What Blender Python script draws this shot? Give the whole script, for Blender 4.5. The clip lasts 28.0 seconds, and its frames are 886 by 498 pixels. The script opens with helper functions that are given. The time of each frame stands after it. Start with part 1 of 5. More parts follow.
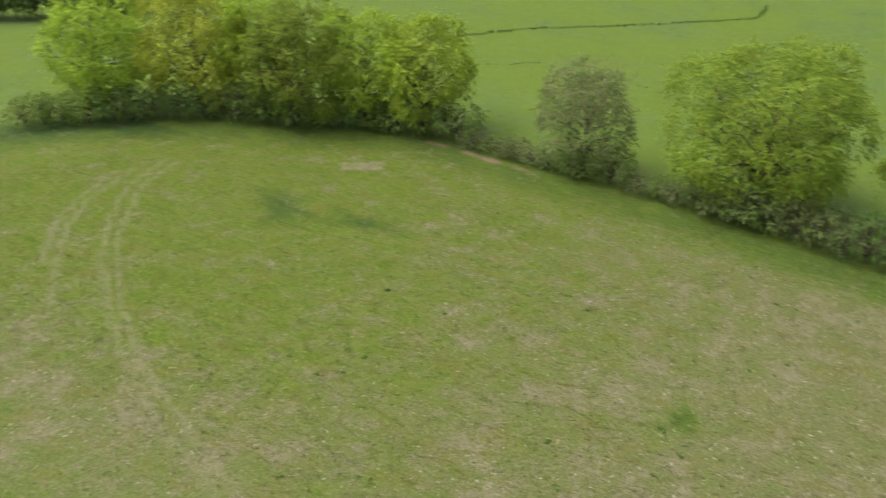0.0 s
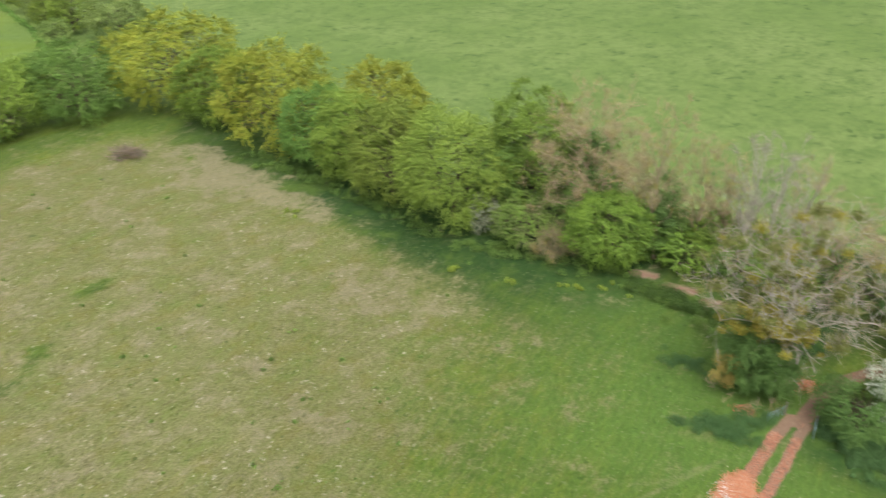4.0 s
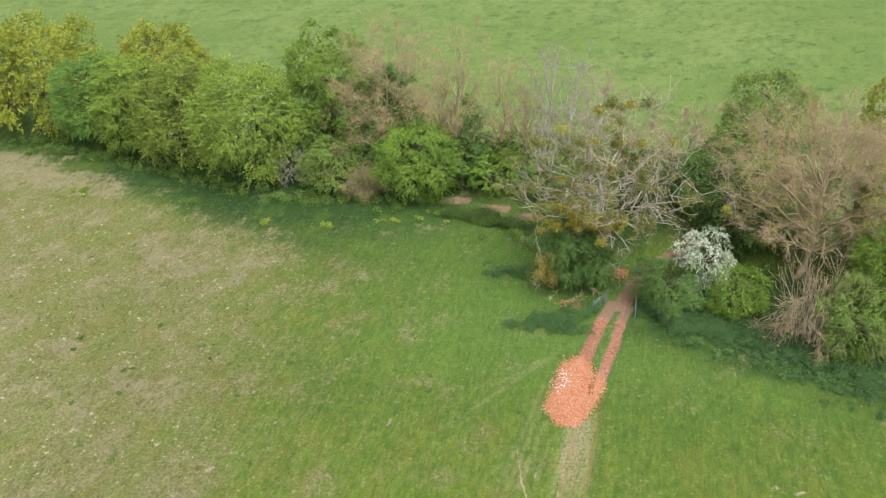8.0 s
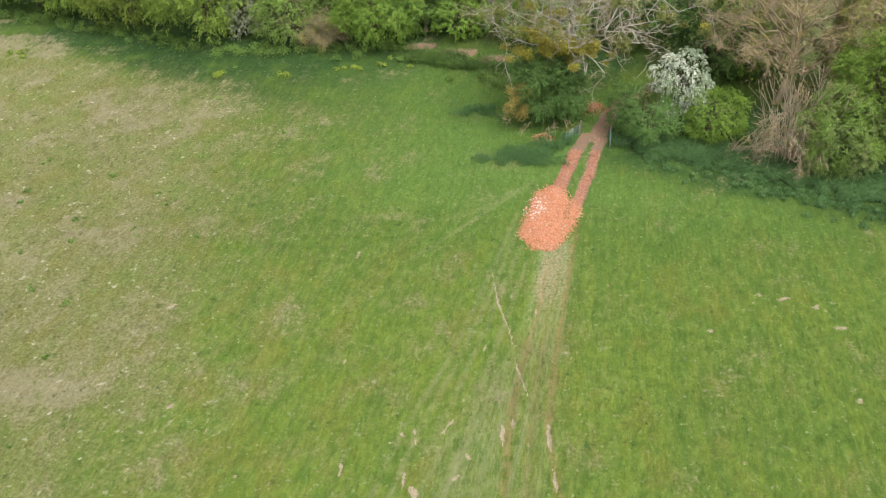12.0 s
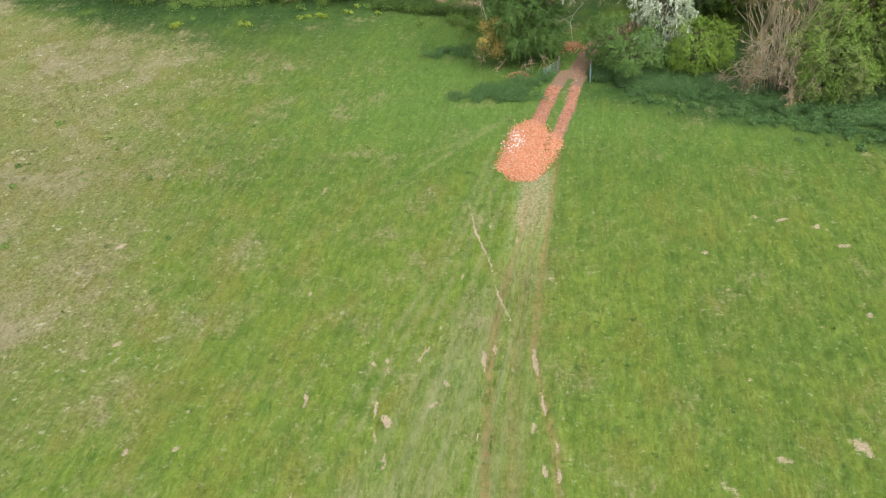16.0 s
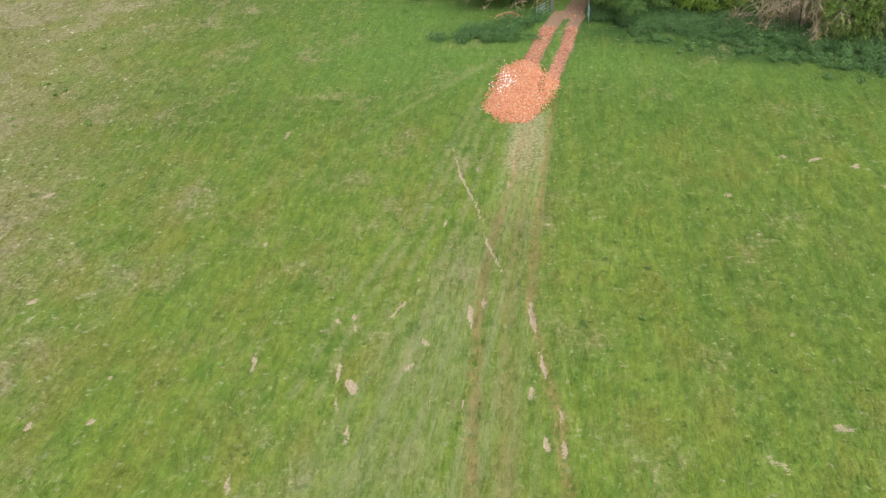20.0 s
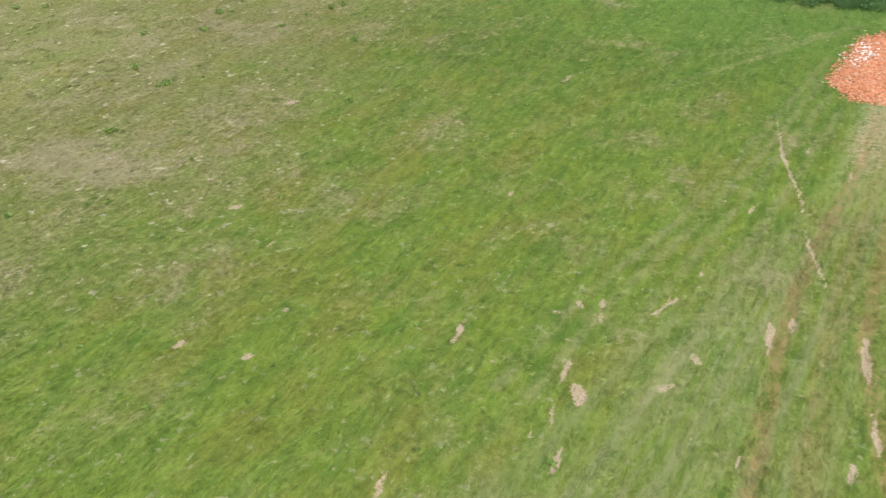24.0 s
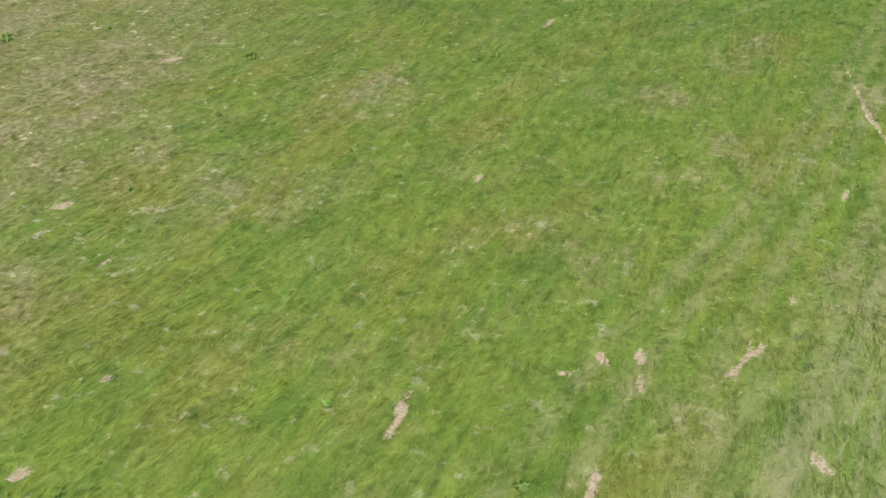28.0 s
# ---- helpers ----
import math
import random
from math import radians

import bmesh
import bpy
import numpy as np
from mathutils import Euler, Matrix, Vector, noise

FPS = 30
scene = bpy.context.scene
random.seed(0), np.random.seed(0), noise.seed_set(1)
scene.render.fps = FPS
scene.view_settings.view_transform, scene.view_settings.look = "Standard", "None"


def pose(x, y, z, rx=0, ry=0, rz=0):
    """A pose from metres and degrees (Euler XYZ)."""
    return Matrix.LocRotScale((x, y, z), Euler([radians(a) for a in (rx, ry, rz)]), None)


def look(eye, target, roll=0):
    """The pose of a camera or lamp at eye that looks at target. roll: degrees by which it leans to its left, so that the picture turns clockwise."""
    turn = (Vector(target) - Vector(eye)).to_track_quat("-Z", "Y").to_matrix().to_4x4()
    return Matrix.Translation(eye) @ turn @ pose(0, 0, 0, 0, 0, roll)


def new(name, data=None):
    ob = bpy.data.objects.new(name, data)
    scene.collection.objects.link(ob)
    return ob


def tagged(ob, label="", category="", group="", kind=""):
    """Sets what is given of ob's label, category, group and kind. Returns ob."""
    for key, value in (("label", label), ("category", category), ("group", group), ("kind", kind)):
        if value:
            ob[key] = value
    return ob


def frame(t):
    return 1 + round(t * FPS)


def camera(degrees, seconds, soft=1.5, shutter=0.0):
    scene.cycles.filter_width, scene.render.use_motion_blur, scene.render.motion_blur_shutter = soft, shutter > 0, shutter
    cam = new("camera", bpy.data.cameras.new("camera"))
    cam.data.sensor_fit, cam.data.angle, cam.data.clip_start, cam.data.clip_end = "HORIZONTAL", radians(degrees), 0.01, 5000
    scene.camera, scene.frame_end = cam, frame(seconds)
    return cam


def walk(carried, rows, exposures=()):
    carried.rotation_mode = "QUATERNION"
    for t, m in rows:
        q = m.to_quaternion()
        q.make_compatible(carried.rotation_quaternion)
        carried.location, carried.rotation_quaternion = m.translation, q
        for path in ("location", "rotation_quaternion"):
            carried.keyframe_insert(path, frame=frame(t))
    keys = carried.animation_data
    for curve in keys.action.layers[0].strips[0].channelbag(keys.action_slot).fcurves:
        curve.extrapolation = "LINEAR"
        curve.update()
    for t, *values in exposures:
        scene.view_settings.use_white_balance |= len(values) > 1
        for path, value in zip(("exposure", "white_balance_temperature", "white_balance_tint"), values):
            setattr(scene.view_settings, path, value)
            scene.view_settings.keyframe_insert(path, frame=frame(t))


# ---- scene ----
# camera: seconds, place in metres, tilt, lean and heading in degrees
cam = camera(54.08, 28.0, soft=1.28, shutter=0.32)
ROWS = [
    (0.0, 0.975, -7.550, 50.784, -27.937, 0.088, 120.491),
    (0.5, 0.976, -7.392, 50.259, -27.910, 0.473, 109.758),
    (1.0, 1.028, -7.256, 49.731, -27.895, 0.524, 96.993),
    (1.5, 1.157, -7.117, 49.166, -27.914, 0.548, 83.033),
    (2.0, 1.353, -7.031, 48.576, -28.019, 0.731, 68.742),
    (2.5, 1.552, -6.918, 48.028, -28.201, 0.634, 56.475),
    (3.0, 1.756, -6.734, 47.593, -28.477, 0.574, 47.492),
    (3.5, 1.951, -6.518, 47.235, -28.840, 0.610, 37.339),
    (4.0, 2.110, -6.355, 46.904, -29.164, 0.801, 27.052),
    (4.5, 2.236, -6.293, 46.555, -29.426, 1.058, 18.023),
    (6.5, 1.463, -7.871, 44.108, -29.273, 0.652, 12.876),
    (7.0, 1.339, -8.063, 43.294, -29.417, 0.531, 12.870),
    (7.5, 1.267, -8.189, 42.479, -29.549, 0.336, 12.814),
    (8.0, 1.237, -8.254, 41.657, -29.665, 0.191, 12.113),
    (8.5, 1.222, -8.242, 40.847, -29.293, 0.155, 10.942),
    (9.0, 1.210, -8.225, 40.020, -28.540, 0.081, 10.487),
    (9.5, 1.176, -8.233, 39.165, -25.263, 0.014, 10.227),
    (10.0, 1.134, -8.297, 38.323, -24.488, -0.029, 10.000),
    (10.5, 1.096, -8.427, 37.489, -25.854, -0.066, 9.816),
    (11.0, 1.086, -8.627, 36.637, -33.234, -0.152, 9.836),
    (11.5, 1.114, -8.777, 35.788, -35.722, -0.213, 9.694),
    (12.0, 1.146, -8.821, 34.957, -35.684, -0.342, 9.486),
    (12.5, 1.192, -8.785, 34.200, -35.329, -0.322, 9.229),
    (14.5, 1.169, -8.849, 31.049, -35.304, -0.247, 8.101),
    (15.0, 1.129, -8.816, 30.259, -35.331, -0.221, 7.849),
    (15.5, 1.089, -8.581, 29.454, -35.295, -0.229, 7.622),
    (16.0, 1.056, -8.204, 28.646, -35.255, -0.225, 7.417),
    (16.5, 0.991, -7.716, 27.844, -35.242, -0.220, 7.205),
    (17.0, 0.948, -7.180, 27.045, -35.213, -0.154, 6.985),
    (17.5, 0.894, -6.669, 26.268, -35.230, -0.079, 6.720),
    (18.0, 0.811, -6.171, 25.511, -35.308, 0.021, 6.515),
    (18.5, 0.780, -5.663, 24.760, -35.357, 0.108, 6.323),
    (19.0, 0.793, -5.124, 23.993, -35.399, 0.208, 6.149),
    (19.5, 0.825, -4.563, 23.197, -35.362, 0.227, 6.013),
    (20.0, 0.841, -3.907, 22.395, -35.373, 0.239, 6.342),
    (20.5, 0.805, -3.241, 21.594, -35.325, 0.121, 9.245),
    (21.0, 0.739, -2.586, 20.782, -35.282, -0.057, 14.049),
    (21.5, 0.649, -1.906, 19.961, -35.189, -0.200, 19.094),
    (23.5, -0.157, 1.252, 16.742, -35.235, -0.177, 22.941),
    (24.0, -0.647, 2.572, 15.906, -35.110, -0.283, 27.404),
    (24.5, -1.217, 3.956, 15.052, -35.063, -0.402, 31.244),
    (25.0, -1.881, 5.379, 14.201, -34.991, -0.476, 35.217),
    (25.5, -2.555, 6.803, 13.367, -34.951, -0.397, 35.009),
    (26.0, -3.219, 8.192, 12.553, -35.162, -0.012, 29.536),
    (26.5, -3.781, 9.404, 11.738, -35.195, 0.153, 26.034),
    (27.0, -4.118, 10.258, 10.983, -35.122, 0.398, 23.908),
    (27.5, -4.225, 10.674, 10.397, -35.489, 0.421, 24.063),
    (28.0, -4.292, 10.871, 10.166, -35.625, 0.410, 24.100),
]
walk(cam, [(t, pose(x, y, z, 90 + tilt, 0, turn) @ pose(0, 0, 0, 0, 0, lean)) for t, x, y, z, tilt, lean, turn in ROWS],
     exposures=[(0.0, 0.88), (0.4, 1.09), (1.0, 1.12), (3.0, 1.13), (10.0, 1.25), (17.0, 1.32), (20.0, 1.25), (28.0, 1.21)])

# ---- light: a bright overcast day ----
world = bpy.data.worlds.new("overcast_sky")
scene.world = world
world.use_nodes = True
wn = world.node_tree
sky = wn.nodes.new("ShaderNodeTexSky")
sky.sky_type, sky.sun_disc = "NISHITA", False
sky.sun_elevation, sky.sun_rotation = radians(62), radians(147)
sky.air_density, sky.dust_density, sky.ozone_density = 1.0, 6.0, 0.6
wn.nodes["Background"].inputs["Strength"].default_value = 0.12
# cloud takes most of the blue out of the sky's light
veil = wn.nodes.new("ShaderNodeHueSaturation")
veil.inputs["Saturation"].default_value = 0.4
wn.links.new(sky.outputs[0], veil.inputs["Color"])
wn.links.new(veil.outputs[0], wn.nodes["Background"].inputs["Color"])
sun_data = bpy.data.lights.new("sun", "SUN")
sun_data.energy, sun_data.angle, sun_data.color = 1.2, radians(55), (1.0, 0.97, 0.92)
sun = new("sun", sun_data)
sun.matrix_world = look((45, -70, 156), (0, 0, 0))


# ---- small tools ----
def smooth(a, b, v):
    u = np.clip((v - a) / (b - a), 0, 1)
    return u * u * (3 - 2 * u)


def ground_z(x, y):
    u, w = 2 * np.tanh(np.asarray(x) / 160), 1.2 * np.tanh((np.asarray(y) - 40) / 96)
    return 80 * (0.0779 * u + 0.0119 * w - 0.0030 * u * u + 0.0061 * u * w + 0.0750 * w * w)


def near_line(x, y, line):
    """Distance from points to a polyline."""
    best = np.full(np.shape(x), 1e9)
    for (ax, ay), (bx, by) in zip(line[:-1], line[1:]):
        dx, dy = bx - ax, by - ay
        u = np.clip(((x - ax) * dx + (y - ay) * dy) / max(dx * dx + dy * dy, 1e-9), 0, 1)
        best = np.minimum(best, np.hypot(x - ax - u * dx, y - ay - u * dy))
    return best


def inside(x, y, poly):
    hit = np.zeros(np.shape(x), bool)
    for (ax, ay), (bx, by) in zip(poly, poly[1:] + poly[:1]):
        if ay != by:
            hit ^= ((ay > y) != (by > y)) & (x < (bx - ax) * (y - ay) / (by - ay) + ax)
    return hit


def np_mesh(name, verts, faces, material, smooth_shade=False, **attributes):
    """A mesh from arrays of places and of equal-sized faces."""
    me = bpy.data.meshes.new(name)
    n, k = faces.shape
    me.vertices.add(len(verts))
    me.vertices.foreach_set("co", np.ascontiguousarray(verts, np.float32).ravel())
    me.loops.add(n * k)
    me.loops.foreach_set("vertex_index", np.ascontiguousarray(faces, np.int32).ravel())
    me.polygons.add(n)
    me.polygons.foreach_set("loop_start", np.arange(0, n * k, k, dtype=np.int32))
    me.update(calc_edges=True)
    if smooth_shade:
        me.polygons.foreach_set("use_smooth", np.ones(n, bool))
    for key, values in attributes.items():
        at = me.attributes.new(key, "FLOAT", "POINT")
        at.data.foreach_set("value", np.ascontiguousarray(values, np.float32))
    if material:
        me.materials.append(material)
    return me


def part(name, mesh, parent, label="", material=None):
    ob = new(name, mesh)
    ob.parent = parent
    if label:
        tagged(ob, label)
    if material:
        ob.material_slots[0].link = "OBJECT"
        ob.material_slots[0].material = material
    return ob


def thing(name, x, y, label, category, group="", turn=0.0, sink=0.0):
    ob = new(name)
    ob.empty_display_size = 0.3
    ob.matrix_world = pose(x, y, float(ground_z(x, y)) - sink, 0, 0, turn)
    return tagged(ob, label, category, group)


# ---- materials ----
class Nodes:
    def __init__(self, name):
        self.mat = bpy.data.materials.new(name)
        self.mat.use_nodes = True
        self.tree = self.mat.node_tree
        self.bsdf = self.tree.nodes["Principled BSDF"]
        self.out = self.tree.nodes["Material Output"]
        self.place = self.add("ShaderNodeTexCoord").outputs["Object"]

    def add(self, kind):
        return self.tree.nodes.new(kind)

    def put(self, socket, value):
        if isinstance(value, bpy.types.NodeSocket):
            self.tree.links.new(value, socket)
        elif isinstance(value, tuple) and len(value) == 3 and len(socket.default_value) == 4:
            socket.default_value = (*value, 1)
        else:
            socket.default_value = value

    def noise(self, scale, detail=3.0, rough=0.55, place=None, warp=0.0):
        node = self.add("ShaderNodeTexNoise")
        self.put(node.inputs["Vector"], place or self.place)
        node.inputs["Scale"].default_value = scale
        node.inputs["Detail"].default_value = detail
        node.inputs["Roughness"].default_value = rough
        node.inputs["Distortion"].default_value = warp
        return node.outputs["Fac"]

    def stretch(self, scale, turn=(0, 0, 0)):
        node = self.add("ShaderNodeMapping")
        self.put(node.inputs["Vector"], self.place)
        node.inputs["Scale"].default_value = scale
        node.inputs["Rotation"].default_value = turn
        return node.outputs[0]

    def math(self, op, a, b=0.0, c=0.0):
        node = self.add("ShaderNodeMath")
        node.operation = op
        for i, v in enumerate((a, b, c)):
            self.put(node.inputs[i], v)
        return node.outputs[0]

    def ramp(self, v, a, b):
        node = self.add("ShaderNodeMapRange")
        node.interpolation_type = "SMOOTHSTEP"
        self.put(node.inputs["Value"], v)
        node.inputs["From Min"].default_value, node.inputs["From Max"].default_value = a, b
        return node.outputs[0]

    def mix(self, fac, a, b, mode="MIX"):
        node = self.add("ShaderNodeMix")
        node.data_type, node.blend_type = "RGBA", mode
        self.put(node.inputs[0], fac)
        self.put(node.inputs[6], a)
        self.put(node.inputs[7], b)
        return node.outputs[2]

    def attribute(self, name):
        node = self.add("ShaderNodeAttribute")
        node.attribute_name = name
        return node.outputs["Fac"]

    def bump(self, height, strength, distance):
        node = self.add("ShaderNodeBump")
        self.put(node.inputs["Height"], height)
        node.inputs["Strength"].default_value, node.inputs["Distance"].default_value = strength, distance
        self.put(self.bsdf.inputs["Normal"], node.outputs[0])

    def done(self, colour, rough=0.8, gloss=0.3):
        self.put(self.bsdf.inputs["Base Color"], colour)
        self.put(self.bsdf.inputs["Roughness"], rough)
        self.bsdf.inputs["Specular IOR Level"].default_value = gloss
        return self.mat


def grass_material(name, blades):
    m = Nodes(name)
    dry, straw, bare, lush_shade, away, rut, fan, red = (m.attribute(k) for k in ("dry", "straw", "bare", "lush_shade", "away", "rut", "fan", "red"))
    warm, fresh = m.attribute("warm"), m.attribute("fresh")
    broad, patch, mid = m.noise(0.045, 3), m.noise(0.26, 5, 0.62), m.noise(0.85, 4, 0.62)
    # the turf was harrowed lengthwise: everything runs a little along the tracks
    tuft = m.noise(2.3, 4, 0.62, m.stretch((1.0, 0.5, 1.0), (0, 0, radians(6))), 0.5)
    swath = m.noise(0.8, 4, 0.62, m.stretch((1.0, 0.16, 1.0), (0, 0, radians(4))), 0.6)
    comb = m.noise(6.0, 4, 0.7, m.stretch((1.0, 0.2, 1.0), (0, 0, radians(-14))), 0.4)
    rake = m.noise(2.0, 4, 0.6, m.stretch((1.0, 0.13, 1.0)), 0.3)
    fine, grain = m.noise(5.0, 4, 0.68), m.noise(17.0, 3, 0.68)
    green = m.mix(m.ramp(m.math("MULTIPLY_ADD", mid, 0.4, m.math("MULTIPLY", tuft, 0.6)), 0.30, 0.70), (0.058, 0.104, 0.016), (0.106, 0.149, 0.027))
    green = m.mix(m.math("MULTIPLY", warm, 0.8), green, m.mix(tuft, (0.066, 0.106, 0.010), (0.120, 0.154, 0.016)))
    # dark green for rank and damp turf and for painted shade along the hedges
    green = m.mix(m.math("MULTIPLY", lush_shade, m.ramp(patch, 0.05, 0.62)), green, (0.021, 0.051, 0.013))
    green = m.mix(m.math("MULTIPLY", fresh, 0.85), green, m.mix(tuft, (0.045, 0.100, 0.018), (0.086, 0.146, 0.031)))
    green = m.mix(m.math("MULTIPLY", m.ramp(rake, 0.42, 0.68), m.math("SUBTRACT", 0.55, m.math("MULTIPLY", m.math("MAXIMUM", fresh, lush_shade), 0.42))), green, m.mix(tuft, (0.078, 0.113, 0.012), (0.128, 0.163, 0.026)))
    green = m.mix(m.math("MULTIPLY", m.ramp(rake, 0.48, 0.30), m.math("SUBTRACT", 0.5, m.math("MULTIPLY", lush_shade, 0.4))), green, (0.050, 0.092, 0.014))
    far = m.mix(m.ramp(broad, 0.35, 0.68), (0.094, 0.144, 0.038), (0.124, 0.170, 0.054))
    far = m.mix(m.ramp(m.math("MULTIPLY_ADD", mid, 0.5, m.math("MULTIPLY", patch, 0.5)), 0.42, 0.62), far, (0.080, 0.126, 0.034))
    tussock = m.ramp(m.noise(0.5, 4, 0.66), 0.57, 0.68)
    far = m.mix(m.math("MULTIPLY", tussock, 0.7), far, (0.040, 0.078, 0.018))
    far = m.mix(m.math("MULTIPLY", m.attribute("hay"), m.ramp(patch, 0.2, 0.6)), far, (0.158, 0.166, 0.058))
    far = m.mix(m.math("MULTIPLY", m.math("MULTIPLY", warm, 0.85), m.ramp(m.math("MULTIPLY_ADD", broad, 0.6, m.math("MULTIPLY", patch, 0.5)), 0.36, 0.62)), far, (0.098, 0.148, 0.016))
    green = m.mix(away, green, far)
    olive = m.mix(m.ramp(fine, 0.3, 0.7), (0.094, 0.106, 0.032), (0.150, 0.150, 0.066))
    want = m.math("MULTIPLY_ADD", dry, 0.9, m.math("MULTIPLY_ADD", patch, 1.7, m.math("MULTIPLY_ADD", tuft, 0.9, m.math("MULTIPLY_ADD", swath, 0.45, -1.56))))
    want = m.math("MULTIPLY", want, m.math("SUBTRACT", 1.0, m.math("MULTIPLY", away, 0.9)))
    grass = m.mix(m.ramp(want, 0.0, 0.9), green, olive)
    rusty = m.math("MULTIPLY", m.ramp(m.noise(0.42, 4, 0.6, m.stretch((1.0, 0.6, 1.0), (0, 0, 0.5))), 0.49, 0.66), m.math("SUBTRACT", 0.36, m.math("MULTIPLY", m.math("MAXIMUM", lush_shade, fresh), 0.36)))
    grass = m.mix(m.math("MULTIPLY", rusty, m.math("SUBTRACT", 1.0, away)), grass, m.mix(fine, (0.092, 0.088, 0.014), (0.150, 0.138, 0.034)))
    # dead stalks: straw in the dry parts
    stalk = m.math("MULTIPLY_ADD", dry, 0.32, m.math("MULTIPLY_ADD", straw, 0.6, m.math("MULTIPLY_ADD", fine, 0.7, m.math("MULTIPLY_ADD", tuft, 0.9, m.math("MULTIPLY_ADD", patch, 2.0, -2.12)))))
    stalk = m.math("MULTIPLY", m.ramp(stalk, -0.08, 0.40), m.math("SUBTRACT", 1.0, away))
    straws = m.mix(grain, (0.130, 0.116, 0.063), (0.220, 0.200, 0.124))
    grass = m.mix(m.math("MULTIPLY", stalk, 0.82), grass, straws)
    fleck = m.math("MULTIPLY", m.ramp(m.noise(1.9, 3, 0.6), 0.63, 0.70), m.math("MULTIPLY_ADD", dry, 0.95, 0.05))
    grass = m.mix(m.math("MULTIPLY", fleck, m.math("SUBTRACT", 1.0, away)), grass, (0.27, 0.255, 0.185))
    speck = m.math("MULTIPLY", m.ramp(m.noise(3.4, 3, 0.6), 0.63, 0.71), 0.55)
    grass = m.mix(m.math("MULTIPLY", speck, m.math("SUBTRACT", 1.0, away)), grass, (0.215, 0.200, 0.125))
    # dung, docks and hollows: small dark spots
    spot = m.ramp(m.noise(0.7, 3, 0.6), 0.64, 0.76)
    grass = m.mix(m.math("MULTIPLY", spot, 0.45), grass, (0.026, 0.055, 0.013))
    tump = m.math("MULTIPLY", m.ramp(m.noise(1.7, 3, 0.55, m.stretch((1, 1, 1), (0, 0, 1.1))), 0.64, 0.74), m.math("SUBTRACT", 1.0, away))
    grass = m.mix(m.math("MULTIPLY", tump, 0.6), grass, (0.024, 0.056, 0.012))
    shade = m.math("MULTIPLY_ADD", grain, 0.6, m.math("MULTIPLY_ADD", comb, 0.8, m.math("MULTIPLY_ADD", fine, 0.5, -0.45)))
    grass = m.mix(0.78, grass, m.mix(shade, (0.16, 0.16, 0.16), (0.84, 0.84, 0.84)), "OVERLAY")
    # many old wheelings side by side: pale bruised turf
    spoke = m.add("ShaderNodeCombineXYZ")
    m.put(spoke.inputs[0], m.math("MULTIPLY", m.attribute("sweep"), 50.0))
    lines = m.noise(1.0, 4, 0.65, spoke.outputs[0])
    grass = m.mix(m.math("MULTIPLY", fan, m.ramp(m.math("MULTIPLY_ADD", comb, 0.5, lines), 0.62, 0.92)), grass, (0.150, 0.162, 0.078))
    grass = m.mix(m.math("MULTIPLY", m.attribute("arc"), m.ramp(m.math("ADD", fine, mid), 0.7, 1.15)), grass, (0.180, 0.172, 0.092))
    # wheel marks: thin turf over brown earth
    grass = m.mix(m.math("MULTIPLY", rut, m.ramp(m.math("ADD", comb, fine), 0.75, 1.2)), grass, m.mix(grain, (0.135, 0.098, 0.034), (0.200, 0.150, 0.070)))
    soil = m.mix(m.ramp(grain, 0.3, 0.7), (0.200, 0.152, 0.102), (0.310, 0.255, 0.190))
    soil = m.mix(m.math("MULTIPLY", red, 0.85), soil, m.mix(fine, (0.135, 0.072, 0.052), (0.225, 0.138, 0.104)))
    worn = m.ramp(m.math("MULTIPLY_ADD", fine, 0.9, m.math("MULTIPLY_ADD", grain, 0.5, m.math("SUBTRACT", bare, 0.95))), 0.15, 0.55)
    colour = m.mix(m.math("MULTIPLY", worn, 0.9), grass, soil)
    if blades:
        one = m.add("ShaderNodeNewGeometry").outputs["Random Per Island"]
        colour = m.mix(0.55, colour, m.mix(one, (0.38, 0.40, 0.37), (0.76, 0.75, 0.70)), "OVERLAY")
    else:
        m.bump(m.math("MULTIPLY_ADD", grain, 0.4, m.math("ADD", comb, m.math("ADD", fine, tuft))), 0.8, 0.07)
    m.done(colour, 0.9, 0.12)
    if blades:
        through_light = m.add("ShaderNodeBsdfTranslucent")
        m.put(through_light.inputs["Color"], colour)
        both = m.add("ShaderNodeMixShader")
        both.inputs[0].default_value = 0.3
        m.tree.links.new(m.bsdf.outputs[0], both.inputs[1])
        m.tree.links.new(through_light.outputs[0], both.inputs[2])
        m.tree.links.new(both.outputs[0], m.out.inputs["Surface"])
    return m.mat


